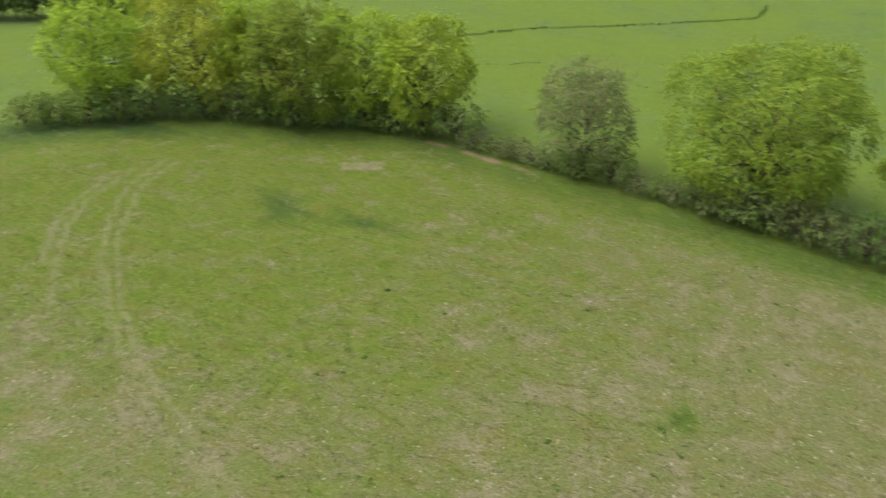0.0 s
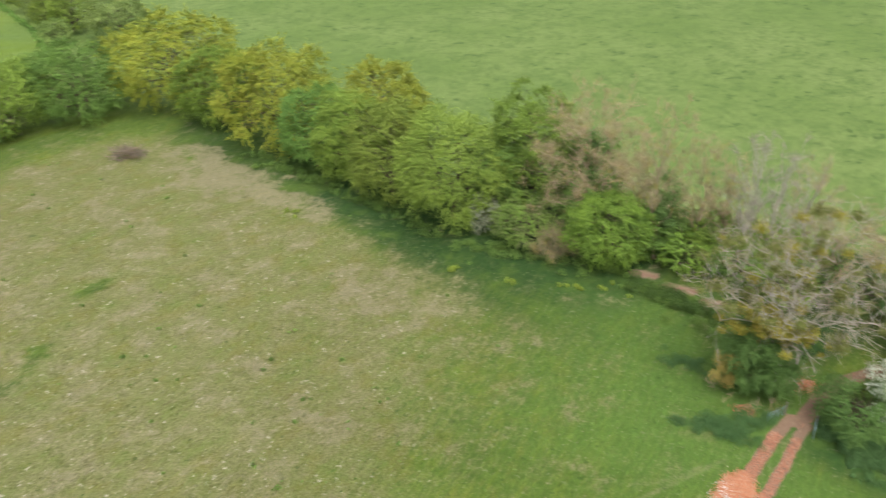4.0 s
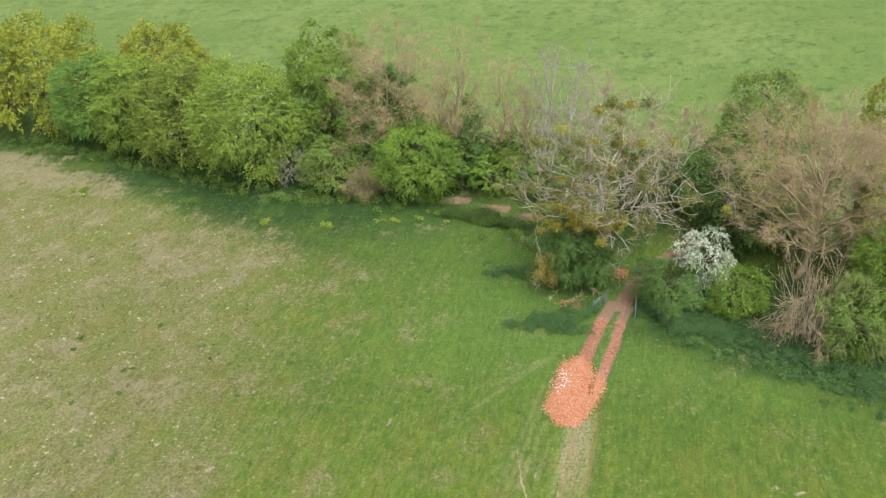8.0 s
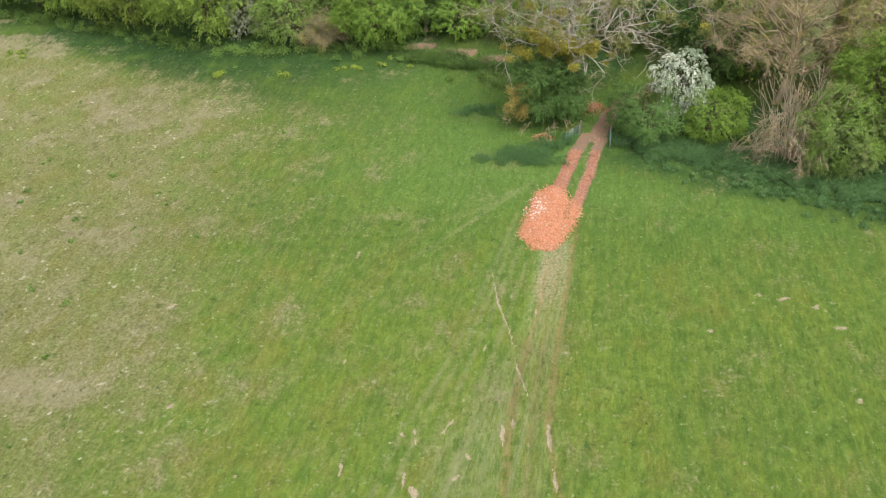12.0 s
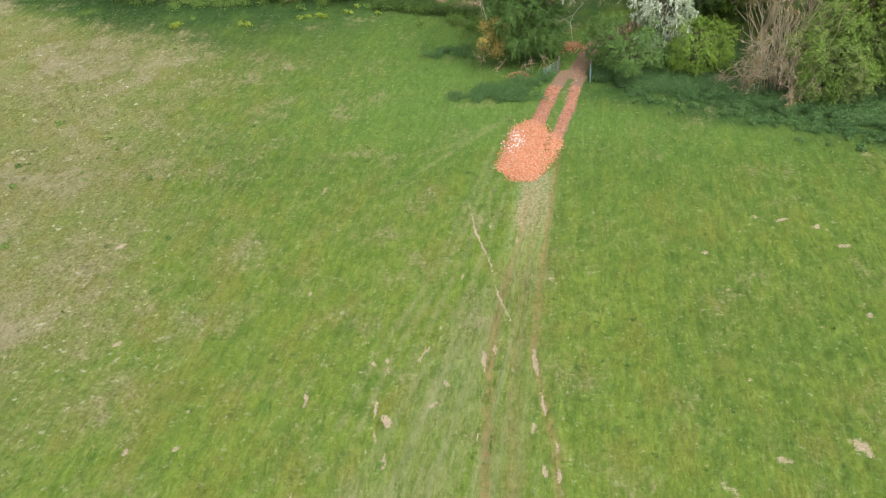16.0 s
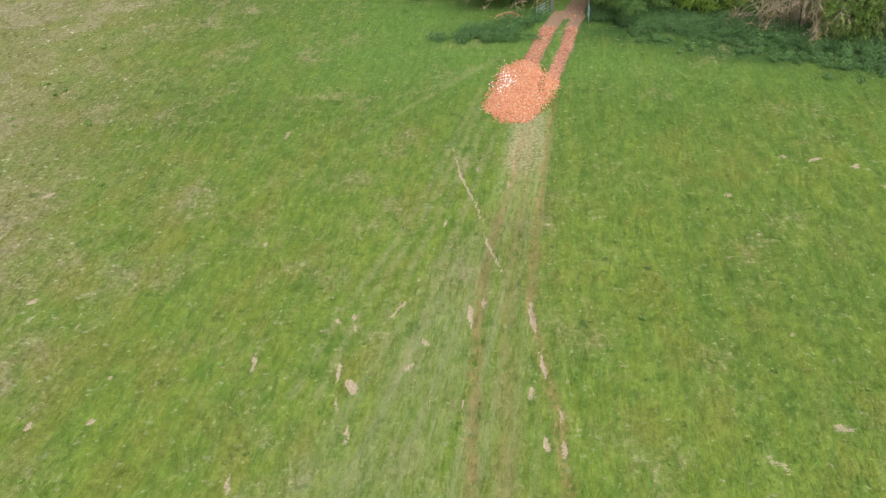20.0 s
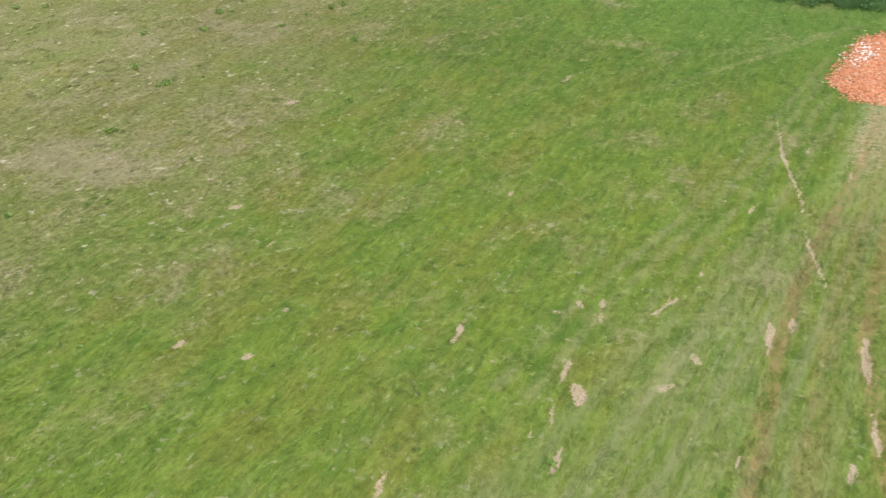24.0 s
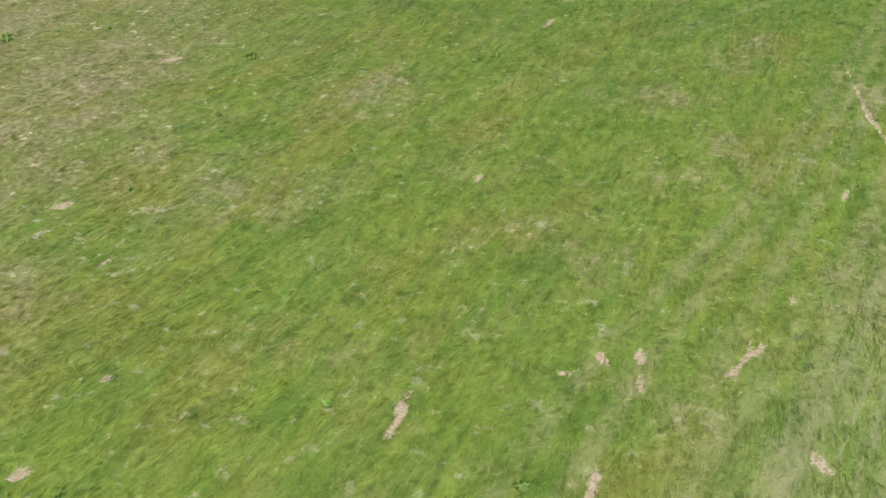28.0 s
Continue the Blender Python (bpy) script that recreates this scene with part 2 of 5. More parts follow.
def leaf_material(name, dark, light, tint=None, share=0.0):
    """Leaves: each its own shade, lighter and darker boughs, light that shines through."""
    m = Nodes(name)
    one = m.add("ShaderNodeNewGeometry").outputs["Random Per Island"]
    tree = m.add("ShaderNodeObjectInfo").outputs["Random"]
    bough = m.noise(0.28, 2)
    v = m.math("MULTIPLY_ADD", one, 0.38, m.math("MULTIPLY_ADD", bough, 1.0, -0.19))
    colour = m.mix(v, dark, light)
    if tint:
        colour = m.mix(m.math("MULTIPLY", m.ramp(m.math("MULTIPLY_ADD", one, 0.4, m.noise(0.5, 2)), 0.78 - share * 0.5, 0.98 - share * 0.4), 0.9), colour, tint)
    hue = m.add("ShaderNodeHueSaturation")
    m.put(hue.inputs["Hue"], m.math("MULTIPLY_ADD", tree, 0.014, 0.498))
    m.put(hue.inputs["Value"], m.math("MULTIPLY_ADD", tree, 0.3, 0.85))
    m.put(hue.inputs["Color"], colour)
    m.done(hue.outputs[0], 0.6, 0.25)
    glow = m.add("ShaderNodeBsdfTranslucent")
    m.put(glow.inputs["Color"], hue.outputs[0])
    both = m.add("ShaderNodeMixShader")
    both.inputs[0].default_value = 0.25
    m.tree.links.new(m.bsdf.outputs[0], both.inputs[1])
    m.tree.links.new(glow.outputs[0], both.inputs[2])
    m.tree.links.new(both.outputs[0], m.out.inputs["Surface"])
    return m.mat


def bark_material(name, a, b, moss=None, single=False):
    m = Nodes(name)
    streak = m.noise(6.0, 4, 0.6, m.stretch((1, 1, 0.25)))
    if single:
        streak = m.add("ShaderNodeNewGeometry").outputs["Random Per Island"]
    colour = m.mix(streak, a, b)
    if moss:
        colour = m.mix(m.ramp(m.noise(0.9, 3), 0.5, 0.68), colour, moss)
    m.bump(streak, 0.6, 0.03)
    return m.done(colour, 0.9, 0.15)


GRASS = grass_material("pasture_grass", False)
BLADES = grass_material("grass_blades", True)
LEAF = {
    "green": leaf_material("leaves_green", (0.082, 0.143, 0.021), (0.229, 0.336, 0.046)),
    "deep": leaf_material("leaves_deep_green", (0.068, 0.132, 0.027), (0.188, 0.302, 0.058)),
    "dark": leaf_material("leaves_dark_green", (0.031, 0.067, 0.014), (0.096, 0.165, 0.032)),
    "lime": leaf_material("leaves_fresh_green", (0.099, 0.150, 0.023), (0.249, 0.333, 0.050)),
    "oak": leaf_material("leaves_oak_green", (0.093, 0.155, 0.014), (0.292, 0.403, 0.035), (0.30, 0.34, 0.036), 0.15),
    "yellowgreen": leaf_material("leaves_yellow_green", (0.175, 0.275, 0.016), (0.457, 0.612, 0.038), (0.34, 0.40, 0.05), 0.2),
    "yellow": leaf_material("leaves_yellow", (0.216, 0.289, 0.018), (0.505, 0.600, 0.035), (0.47, 0.50, 0.05), 0.3),
    "gold": leaf_material("leaves_young_oak_gold", (0.148, 0.186, 0.020), (0.335, 0.388, 0.046), (0.33, 0.33, 0.040), 0.2),
    "olive": leaf_material("leaves_olive", (0.113, 0.139, 0.029), (0.267, 0.294, 0.063), (0.24, 0.21, 0.07), 0.2),
    "hedge": leaf_material("leaves_dull_hedge_green", (0.099, 0.166, 0.032), (0.261, 0.378, 0.071), (0.17, 0.165, 0.085), 0.12),
    "grey": leaf_material("leaves_grey_green", (0.091, 0.128, 0.036), (0.196, 0.246, 0.072), (0.20, 0.190, 0.10), 0.15),
    "thorn": leaf_material("leaves_thorn", (0.089, 0.134, 0.032), (0.233, 0.307, 0.075), (0.24, 0.20, 0.12), 0.15),
    "willow": leaf_material("leaves_dull_willow", (0.122, 0.181, 0.047), (0.291, 0.374, 0.104)),
    "hornbeam": leaf_material("leaves_hornbeam", (0.112, 0.172, 0.028), (0.282, 0.372, 0.060)),
    "rust": leaf_material("leaves_rusty_dead", (0.165, 0.122, 0.030), (0.30, 0.235, 0.066)),
    "blossom": leaf_material("hawthorn_blossom", (0.42, 0.46, 0.36), (0.80, 0.81, 0.76), (0.15, 0.21, 0.08), 0.45),
    "pale": leaf_material("leaves_pale", (0.18, 0.215, 0.12), (0.36, 0.40, 0.28)),
    "mistletoe": leaf_material("mistletoe_leaves", (0.150, 0.155, 0.022), (0.33, 0.31, 0.045), (0.38, 0.29, 0.050), 0.2),
    "mistletoe_green": leaf_material("mistletoe_olive_leaves", (0.090, 0.108, 0.024), (0.205, 0.215, 0.052)),
    "nettle": leaf_material("nettle_leaves", (0.040, 0.088, 0.026), (0.092, 0.165, 0.052)),
    "ivy": leaf_material("ivy_leaves", (0.060, 0.128, 0.030), (0.168, 0.282, 0.070)),
    "weed": leaf_material("yellow_green_weed", (0.134, 0.210, 0.027), (0.285, 0.372, 0.048)),
}
BARK = bark_material("oak_bark", (0.055, 0.042, 0.030), (0.125, 0.100, 0.072))
DEADWOOD = bark_material("dead_grey_wood", (0.12, 0.105, 0.085), (0.32, 0.29, 0.25))
PALEWOOD = bark_material("bleached_dead_wood", (0.170, 0.156, 0.126), (0.425, 0.395, 0.335))
TWIGS = bark_material("bare_brown_twigs", (0.130, 0.100, 0.075), (0.30, 0.235, 0.175), (0.25, 0.205, 0.07))
SPRAY = bark_material("fine_brown_twigs", (0.185, 0.140, 0.088), (0.430, 0.330, 0.210), (0.27, 0.235, 0.075), True)
OLIVESPRAY = bark_material("fine_lichened_twigs", (0.13, 0.115, 0.060), (0.30, 0.265, 0.145), (0.26, 0.23, 0.07), True)
DARKSPRAY = bark_material("fine_dark_twigs", (0.145, 0.114, 0.084), (0.350, 0.280, 0.205), (0.25, 0.22, 0.09), True)
LICHEN = bark_material("tan_lichened_branches", (0.175, 0.145, 0.090), (0.375, 0.315, 0.205), (0.30, 0.26, 0.075))
GREYBROWN = bark_material("grey_brown_bark", (0.10, 0.080, 0.062), (0.24, 0.200, 0.155))
STEMS = bark_material("pale_coppice_stems", (0.165, 0.135, 0.092), (0.38, 0.325, 0.235))

# ---- plan of the hedges, tracks and patches ----
HEDGE_WEST = [(-77.3, -137.0), (-88.0, -129.9), (-101.1, -117.1), (-106.9, -101), (-114.8, -92.2), (-118.1, -81.5), (-117.2, -70.0),
              (-116.9, -53.8), (-116.6, -32.2), (-115, -12), (-115, 10), (-116, 34), (-118.0, 51.2), (-118.7, 69.6), (-116.9, 78.8)]
HEDGE_NORTH = [(-116.9, 78.8), (-111.4, 86.5), (-100.9, 96.5), (-87.4, 92.5), (-77.6, 88.4), (-60.9, 84.6), (-48.9, 80.2), (-37.9, 75.9), (-30.1, 75.5),
               (-18, 75), (-9, 71.5), (-2, 66), (3.5, 64), (8, 58), (14, 55), (24, 51)]
HEDGE_EAST = [(24, 51), (60, 38), (95, 0), (90, -90), (20, -170), (-60, -160), (-77.3, -137.0)]
FIELD = HEDGE_WEST + HEDGE_NORTH[1:] + HEDGE_EAST[1:-1]
PATH = [(-17.0, 74.4), (-15.1, 73.7), (-12.2, 72.5), (-9.1, 71.5), (-5.5, 70.0)]
RUT_LEFT = [(2.5, 56.1), (1.6, 53.4), (1.1, 50.8), (0.5, 47.6)]
RUT_RIGHT = [(3.7, 55.6), (3.2, 53.4), (2.9, 50.8), (2.3, 47.6), (2.0, 45.7)]
LANE = [(3.2, 55.6), (3.9, 58.6), (4.9, 61.4), (6.4, 63.3), (8.2, 65.0)]
HEAP = [(-0.1, 48.3), (-1.1, 47.2), (-1.5, 44.5), (-1.8, 41.9), (-0.9, 40.4), (0.5, 40.2), (1.3, 41.6), (1.8, 43.1), (2.3, 44.7), (2.1, 46.0), (1.3, 46.9), (0.7, 48.1)]
WHEEL_EAST = [(2.2, 43.5), (1.9, 39.9), (1.6, 33.6), (1.4, 28.3), (1.3, 23.9), (1.8, 20.8), (2.1, 19.6), (2.5, 17.5), (2.9, 13.0)]
WHEEL_WEST = [(0.4, 39.2), (0.1, 33.6), (-0.4, 29.3), (-0.7, 25.5), (-0.7, 22.2), (-0.5, 18.6), (-0.2, 13.0)]
FAN = [(-0.9, 42.0), (-1.5, 33.6), (-3.2, 28.3), (-5.4, 22.9), (-7.0, 17.7), (-8.5, 7.0), (3.8, 7.0), (3.0, 18.8), (2.7, 23.9), (2.5, 28.4), (2.5, 33.6), (2.7, 42.5)]
BANK = [(-117.6, -80.0), (-117.0, -70.0), (-116.6, -60.0)]
ARCS = [  # pale curved wheelings in the south-west
    [(-85.2, -105.5), (-74.7, -101.9), (-64.0, -93.6), (-57.1, -86.7), (-50.2, -77.9), (-43.9, -68.0), (-39.0, -57.0), (-35.7, -48.2)],
    [(-83.9, -107.1), (-73.5, -103.4), (-62.9, -94.9), (-56.1, -87.9), (-49.3, -79.0), (-43.0, -69.3), (-37.8, -58.6), (-34.2, -49.2)],
    [(-78.6, -107.9), (-67.7, -104.0), (-59.9, -98.7), (-53.0, -91.9), (-45.8, -83.6)], [(-77.3, -109.5), (-66.8, -105.1), (-58.9, -100.0), (-52.0, -93.2)]]
SWEEPS = [  # faint pale wheelings curving away from the rubble
    [(-1.4, 49.1), (-4.2, 45.2), (-6.7, 41.7), (-9.0, 38.7)], [(-2.9, 47.5), (-5.0, 45.0), (-7.2, 43.6)], [(-2.2, 44.5), (-4.0, 33.3), (-4.9, 28.2), (-6.4, 22.8), (-7.1, 18.1)],
    [(-2.0, 42.5), (-3.4, 33.3), (-4.3, 28.2), (-5.6, 22.8), (-6.2, 18.1)], [(-1.6, 40.5), (-2.6, 34), (-3.6, 28), (-4.6, 22)], [(-1.0, 39.0), (-1.9, 32), (-2.6, 26), (-3.4, 19)]]
WET = [(-81.6, -82.0, 4), (-83.9, -70.3, 3), (-63.3, 1.8, 3.5), (-63.8, 31.7, 2.2), (-65.9, 37.8, 1.7), (-89, 31.5, 4.2), (-70.5, 49.8, 1.8), (-67.5, -21.2, 1.8)]
TUFTS = [(-78.8, -23.1), (-79.4, -19.6), (-80.6, -17.9), (-64.8, -22.3), (-62.1, -20.0), (-58.1, -20.9), (-57.5, -15.6), (-57.1, -14.7), (-56.3, -30.6), (-43.9, 50.9), (-49.3, 40.7), (-31.0, 41.5), (-36.3, 42.5),
         (-30.2, 45.0), (-31.4, 46.3), (-25.7, 40.6), (-34.9, 33.5), (-31.7, 32.1), (-30.0, 27.0)]
FAINT = [(0.9, 40.0), (0.8, 34.0), (0.5, 28.0), (0.5, 22.0), (0.9, 13.0)]
# worn marks in the turf: line, half width, bareness
SCARS_TRACK = [
    ([(-4.9, 45.8), (-3.9, 41.2), (-3.1, 37.1)], 0.03, 0.5), ([(2.05, 16.6), (2.2, 15.8)], 0.14, 0.8), ([(2.7, 16.4), (2.75, 15.6)], 0.13, 0.8),
    ([(-3.2, 37.3), (-2.6, 34.6), (-1.6, 31.9), (-1.2, 30.2)], 0.065, 1.05), ([(-1.0, 29.3), (-0.4, 27.4), (0.1, 25.9)], 0.07, 1.0), ([(-4.6, 34.6), (-2.6, 34.6)], 0.03, 0.6),
    ([(-1.1, 23.8), (-0.9, 22.2)], 0.12, 0.9), ([(-0.6, 24.2), (-0.55, 23.4)], 0.1, 0.9), ([(1.35, 23.9), (1.6, 22.0)], 0.12, 1.1),
    ([(1.75, 20.9), (2.1, 19.4)], 0.09, 1.0), ([(1.5, 18.9), (1.52, 18.2)], 0.13, 0.8), ([(2.5, 17.9), (2.6, 17.2)], 0.12, 0.7),
    ([(-3.8, 23.9), (-4.0, 23.4)], 0.1, 0.8), ([(-4.1, 23.1), (-4.25, 22.8)], 0.12, 0.75), ([(-2.8, 30.3), (-2.8, 29.6)], 0.12, 0.75),
    ([(-2.8, 21.5), (-2.4, 21.1)], 0.2, 0.65),
]
SCARS_WEST = [
    ([(-5.7, 19.8), (-5.6, 18.9)], 0.08, 0.8), ([(-5.5, 18.2), (-5.3, 17.1)], 0.08, 0.8), ([(-4.8, 16.8), (-4.7, 15.8)], 0.11, 0.9),
    ([(-5.15, 19.0), (-4.9, 18.4)], 0.2, 1.0), ([(-5.8, 23.0), (-5.7, 22.6)], 0.11, 0.9), ([(-5.6, 22.4), (-5.5, 21.9)], 0.09, 0.9),
    ([(-6.35, 22.6), (-6.25, 22.5)], 0.16, 1.0), ([(-7.0, 21.9), (-6.9, 21.9)], 0.13, 1.0), ([(-5.8, 20.0), (-5.6, 19.4)], 0.1, 0.9),
]
SCARS_FAR_WEST = [
    ([(-9.5, 21.6), (-9.35, 21.0)], 0.07, 0.7), ([(-9.25, 20.5), (-9.1, 20.0), (-9.05, 19.3)], 0.12, 1.0), ([(-17.4, 22.2), (-17.2, 21.1)], 0.09, 0.85),
    ([(-20.5, 23.1), (-20.2, 23.6)], 0.16, 1.1), ([(-24.4, 32.3), (-24.0, 32.8)], 0.17, 1.1), ([(-13.1, 40.4), (-12.8, 38.1)], 0.1, 0.8),
    ([(-12.5, 17.3), (-12.3, 16.7)], 0.11, 0.9), ([(-13.0, 20.0), (-13.0, 19.6)], 0.09, 0.85), ([(-14.6, 19.0), (-14.4, 18.6)], 0.12, 0.8),
]
SCARS_EAST = [
    ([(10.2, 32.8), (10.3, 32.3)], 0.16, 0.9), ([(11.0, 29.2), (11.1, 28.8)], 0.14, 0.85), ([(14.9, 35.6), (15.1, 35.8)], 0.2, 0.9),
    ([(16.6, 35.0), (16.9, 35.2)], 0.2, 0.9), ([(13.5, 36.0), (13.9, 36.1)], 0.16, 0.8), ([(17.6, 33.2), (18.2, 33.2)], 0.2, 0.8),
    ([(14.8, 18.6), (15.2, 18.0)], 0.3, 0.75), ([(11.4, 17.4), (11.9, 17.2)], 0.26, 0.7), ([(9.2, 16.0), (9.6, 15.4)], 0.25, 0.65),
]
SCARS_FAR_WEST += [
    ([(-14.2, 16.6), (-14.0, 16.2)], 0.14, 1.0), ([(-12.6, 18.7), (-12.7, 18.3)], 0.08, 0.75), ([(-3.5, 25.7), (-3.4, 25.2)], 0.1, 0.75), ([(-11.1, 28.4), (-11.0, 28.0)], 0.14, 0.8),
    ([(-12.5, 27.5), (-12.4, 27.1)], 0.12, 0.75), ([(-14.0, 23.6), (-13.6, 23.0)], 0.05, 0.7), ([(-10.4, 25.1), (-9.9, 23.7)], 0.05, 0.75), ([(-17.2, 17.1), (-17.2, 16.8)], 0.13, 1.0),
    ([(-16.4, 16.4), (-16.4, 16.0)], 0.13, 0.85), ([(-18.5, 14.3), (-18.4, 14.0)], 0.14, 0.85), ([(-21.0, 14.0), (-21.1, 13.7)], 0.14, 0.85), ([(-23.9, 35.0), (-24.2, 34.6)], 0.12, 0.8),
    ([(-15.5, 33.2), (-15.2, 32.1)], 0.07, 0.75), ([(-8.3, 14.4), (-8.1, 13.5)], 0.09, 0.85), ([(-2.9, 20.0), (-3.2, 19.7)], 0.14, 0.7), ([(-4.0, 24.0), (-4.1, 22.7)], 0.07, 0.8)]
SCARS = SCARS_TRACK + SCARS_WEST + SCARS_FAR_WEST + SCARS_EAST
worn = random.Random(17)
for _ in range(95):  # short worn streaks all over the near turf
    px, py, long = worn.uniform(-24, 22), worn.uniform(8, 40), worn.uniform(0.1, 0.75)
    SCARS.append(([(px, py), (px + worn.uniform(-0.15, 0.15), py - long)], worn.uniform(0.03, 0.09), worn.uniform(0.5, 0.85)))
STRAW = [  # dead, flattened grass: outline, strength
    ([(-90.7, 83.5), (-87.9, 87.0), (-78.2, 84.3), (-67.0, 80.3), (-55.3, 76.3), (-56.0, 72.7), (-67.7, 75.2), (-77.2, 74.9)], 1.0),
    ([(-100.5, -4.7), (-104.6, 9.3), (-93.3, 13.0), (-85.5, 20.3), (-87.3, 12.0), (-93.4, 2.3)], 0.8), ([(-76.2, 4.2), (-74.5, 8.8), (-65.8, 13.0), (-66.4, 9.2)], 0.8),
    ([(-100.1, -87.2), (-105.9, -80.3), (-101.8, -78.7), (-97.9, -83.4)], 1.2), ([(-49.5, 62.4), (-37.9, 63.5), (-30.2, 58.5), (-24.0, 56.0), (-32.6, 54.9), (-41.3, 55.9)], 0.3),
    ([(-31.4, 23.7), (-28.9, 27.6), (-25.9, 25.4), (-26.5, 21.3)], 0.6)]


def turf(x, y):
    """How dry, dead, bare, lush and rutted the turf is, and how much tree shade is painted in, place by place."""
    field = inside(x, y, FIELD)
    hedge = near_line(x, y, HEDGE_WEST + HEDGE_NORTH[1:])
    edge = np.interp(y, [5, 13.8, 20, 26, 34, 46, 59, 67, 75, 89], [-26, -22, -20, -17.5, -21, -24.5, -25.5, -36, -52, -83])
    dry = smooth(8, -12, x - edge) * 0.72 + 0.22 - 0.16 * smooth(3, 9, x)
    dry = dry * (1 - 0.74 * smooth(0, -80, y) * smooth(-20, -60, x))
    dry = dry * smooth(1.5, 14, hedge) * field * (1 - 0.6 * smooth(-22, -6, x) * smooth(34, 44, y))
    straw, bare, rut, damp = (np.zeros_like(x) for _ in range(4))
    for outline, strength in STRAW:
        rim = near_line(x, y, outline + outline[:1])
        level = np.where(inside(x, y, outline), smooth(-4, 3.0, rim), smooth(4, -4, rim) * 0.85)
        straw = np.maximum(straw, strength * level)
    # crooked edges for the scars
    wx = x + 0.03 * np.sin(2.1 * y + 2.3 * x) + 0.025 * np.sin(7.3 * y - 4.0 * x)
    wy = y + 0.03 * np.sin(2.9 * x + 1.9 * y) + 0.025 * np.sin(8.9 * x + 3.1 * y)
    for line, half, strength in SCARS:
        # each scar swells in the middle and runs out at its ends
        ends = np.minimum(np.hypot(x - line[0][0], y - line[0][1]), np.hypot(x - line[-1][0], y - line[-1][1]))
        long = math.hypot(line[0][0] - line[-1][0], line[0][1] - line[-1][1])
        swell = half * (0.4 + 0.5 * smooth(0, 0.3 * long + 0.1, ends) + 0.16 * np.sin(5.1 * y + 3.7 * x))
        bare = np.maximum(bare, strength * smooth(swell + 0.07, swell - 0.05, near_line(wx, wy, line)))
    for line, half, strength in ((LANE, 0.62, 1.1), (RUT_LEFT, 0.52, 0.9), (RUT_RIGHT, 0.42, 0.9), (PATH, 0.55, 1.1)):
        bare = np.maximum(bare, strength * smooth(half + 0.25, half - 0.1, near_line(wx, wy, line)))
    bare = np.maximum(bare, 0.54 * inside(x, y, FAN) * smooth(0, 1.2, near_line(x, y, FAN + FAN[:1])) * smooth(24, 38, y))
    for line, half, strength in ((WHEEL_EAST, 0.18, 0.85), (WHEEL_WEST, 0.2, 0.85), (FAINT, 0.3, 0.4)):
        rut = np.maximum(rut, strength * smooth(half + 0.15, half - 0.12, near_line(wx, y, line)))
    bank = smooth(1.5, 0.7, near_line(wx, wy, BANK)) * (0.62 + 0.3 * np.sin(0.9 * y) * np.sin(0.37 * y + 1))
    bare = np.maximum(bare, bank)
    fan = inside(x, y, FAN) * smooth(0, 3.5, near_line(x, y, FAN + FAN[:1])) * smooth(8, 15, y) + 0.5 * smooth(1.8, 0.6, near_line(x, y, FAINT)) * smooth(24, 38, y)
    wheel = np.zeros_like(x)
    for arc in ARCS:
        wheel = np.maximum(wheel, 0.65 * smooth(0.55, 0.2, near_line(x, y, arc)))
    for line in SWEEPS:
        wheel = np.maximum(wheel, 0.4 * smooth(0.3, 0.05, near_line(wx, wy, line)))
    for px, py, size in WET:
        way = np.arctan2(y - py, x - px)
        crook = size * (1 + 0.35 * np.sin(2 * way + px) + 0.25 * np.sin(5 * way + py) + 0.15 * np.sin(9 * way))
        wet = smooth(1.6, 0.1, np.hypot(x - px, (y - py) * 0.8) / crook)
        dry, straw, damp = dry * (1 - 0.75 * wet), straw * (1 - wet), np.maximum(damp, wet)
    red = np.maximum(smooth(1.3, 0.8, near_line(x, y, LANE)), smooth(0.9, 0.5, np.minimum(near_line(x, y, RUT_LEFT), near_line(x, y, RUT_RIGHT))))
    # lush turf together with shade painted under the hedges and the wood edge
    lush_shade = np.clip(smooth(0, 1, (np.where(x < -8, np.interp(x, [-48, -30], [13, 21]), np.interp(x, [-2, 5], [17, 11])) - hedge) / np.where(x < -8, np.interp(x, [-48, -30], [10, 17]), np.interp(x, [-2, 5], [14, 9]))) + smooth(-14, 0, x - edge) * 0.42 * smooth(25, 50, y), 0, 1) * np.maximum(field, hedge < np.where(x > -30, 12, 4)) * np.where(x < -95, 0.5, 0.88 - 0.36 * smooth(-18, -11, x) * smooth(3, -2, x))
    # the painted shade deepens close to the hedge
    lush_shade = np.minimum(lush_shade * (1 + 0.35 * smooth(11, 4, hedge) * (x > -60)), 1.15)
    lush_shade = np.maximum(lush_shade, 0.2 * smooth(4, 10, x) * smooth(12, 22, y) * field)
    lush_shade = np.maximum(lush_shade * smooth(1, 5, near_line(x, y, LANE[1:])), 0.75 * damp)
    red = np.maximum(red, 1.1 * smooth(1.4, 0.7, near_line(x, y, PATH)))
    red = np.maximum(red, 0.9 * smooth(2.0, 1.0, near_line(x, y, BANK)))
    fresh = smooth(-28, -6, x) * smooth(30, 52, y) * field * (1 - 0.85 * smooth(0.35, 1.0, lush_shade) * np.maximum(smooth(1, 6, x), smooth(7, 2, hedge)))
    sweep = np.arctan2(x - 2.6, np.maximum(50.0 - y, 0.5)) * inside(x, y, FAN) + 0.02 * x * (1 - inside(x, y, FAN))
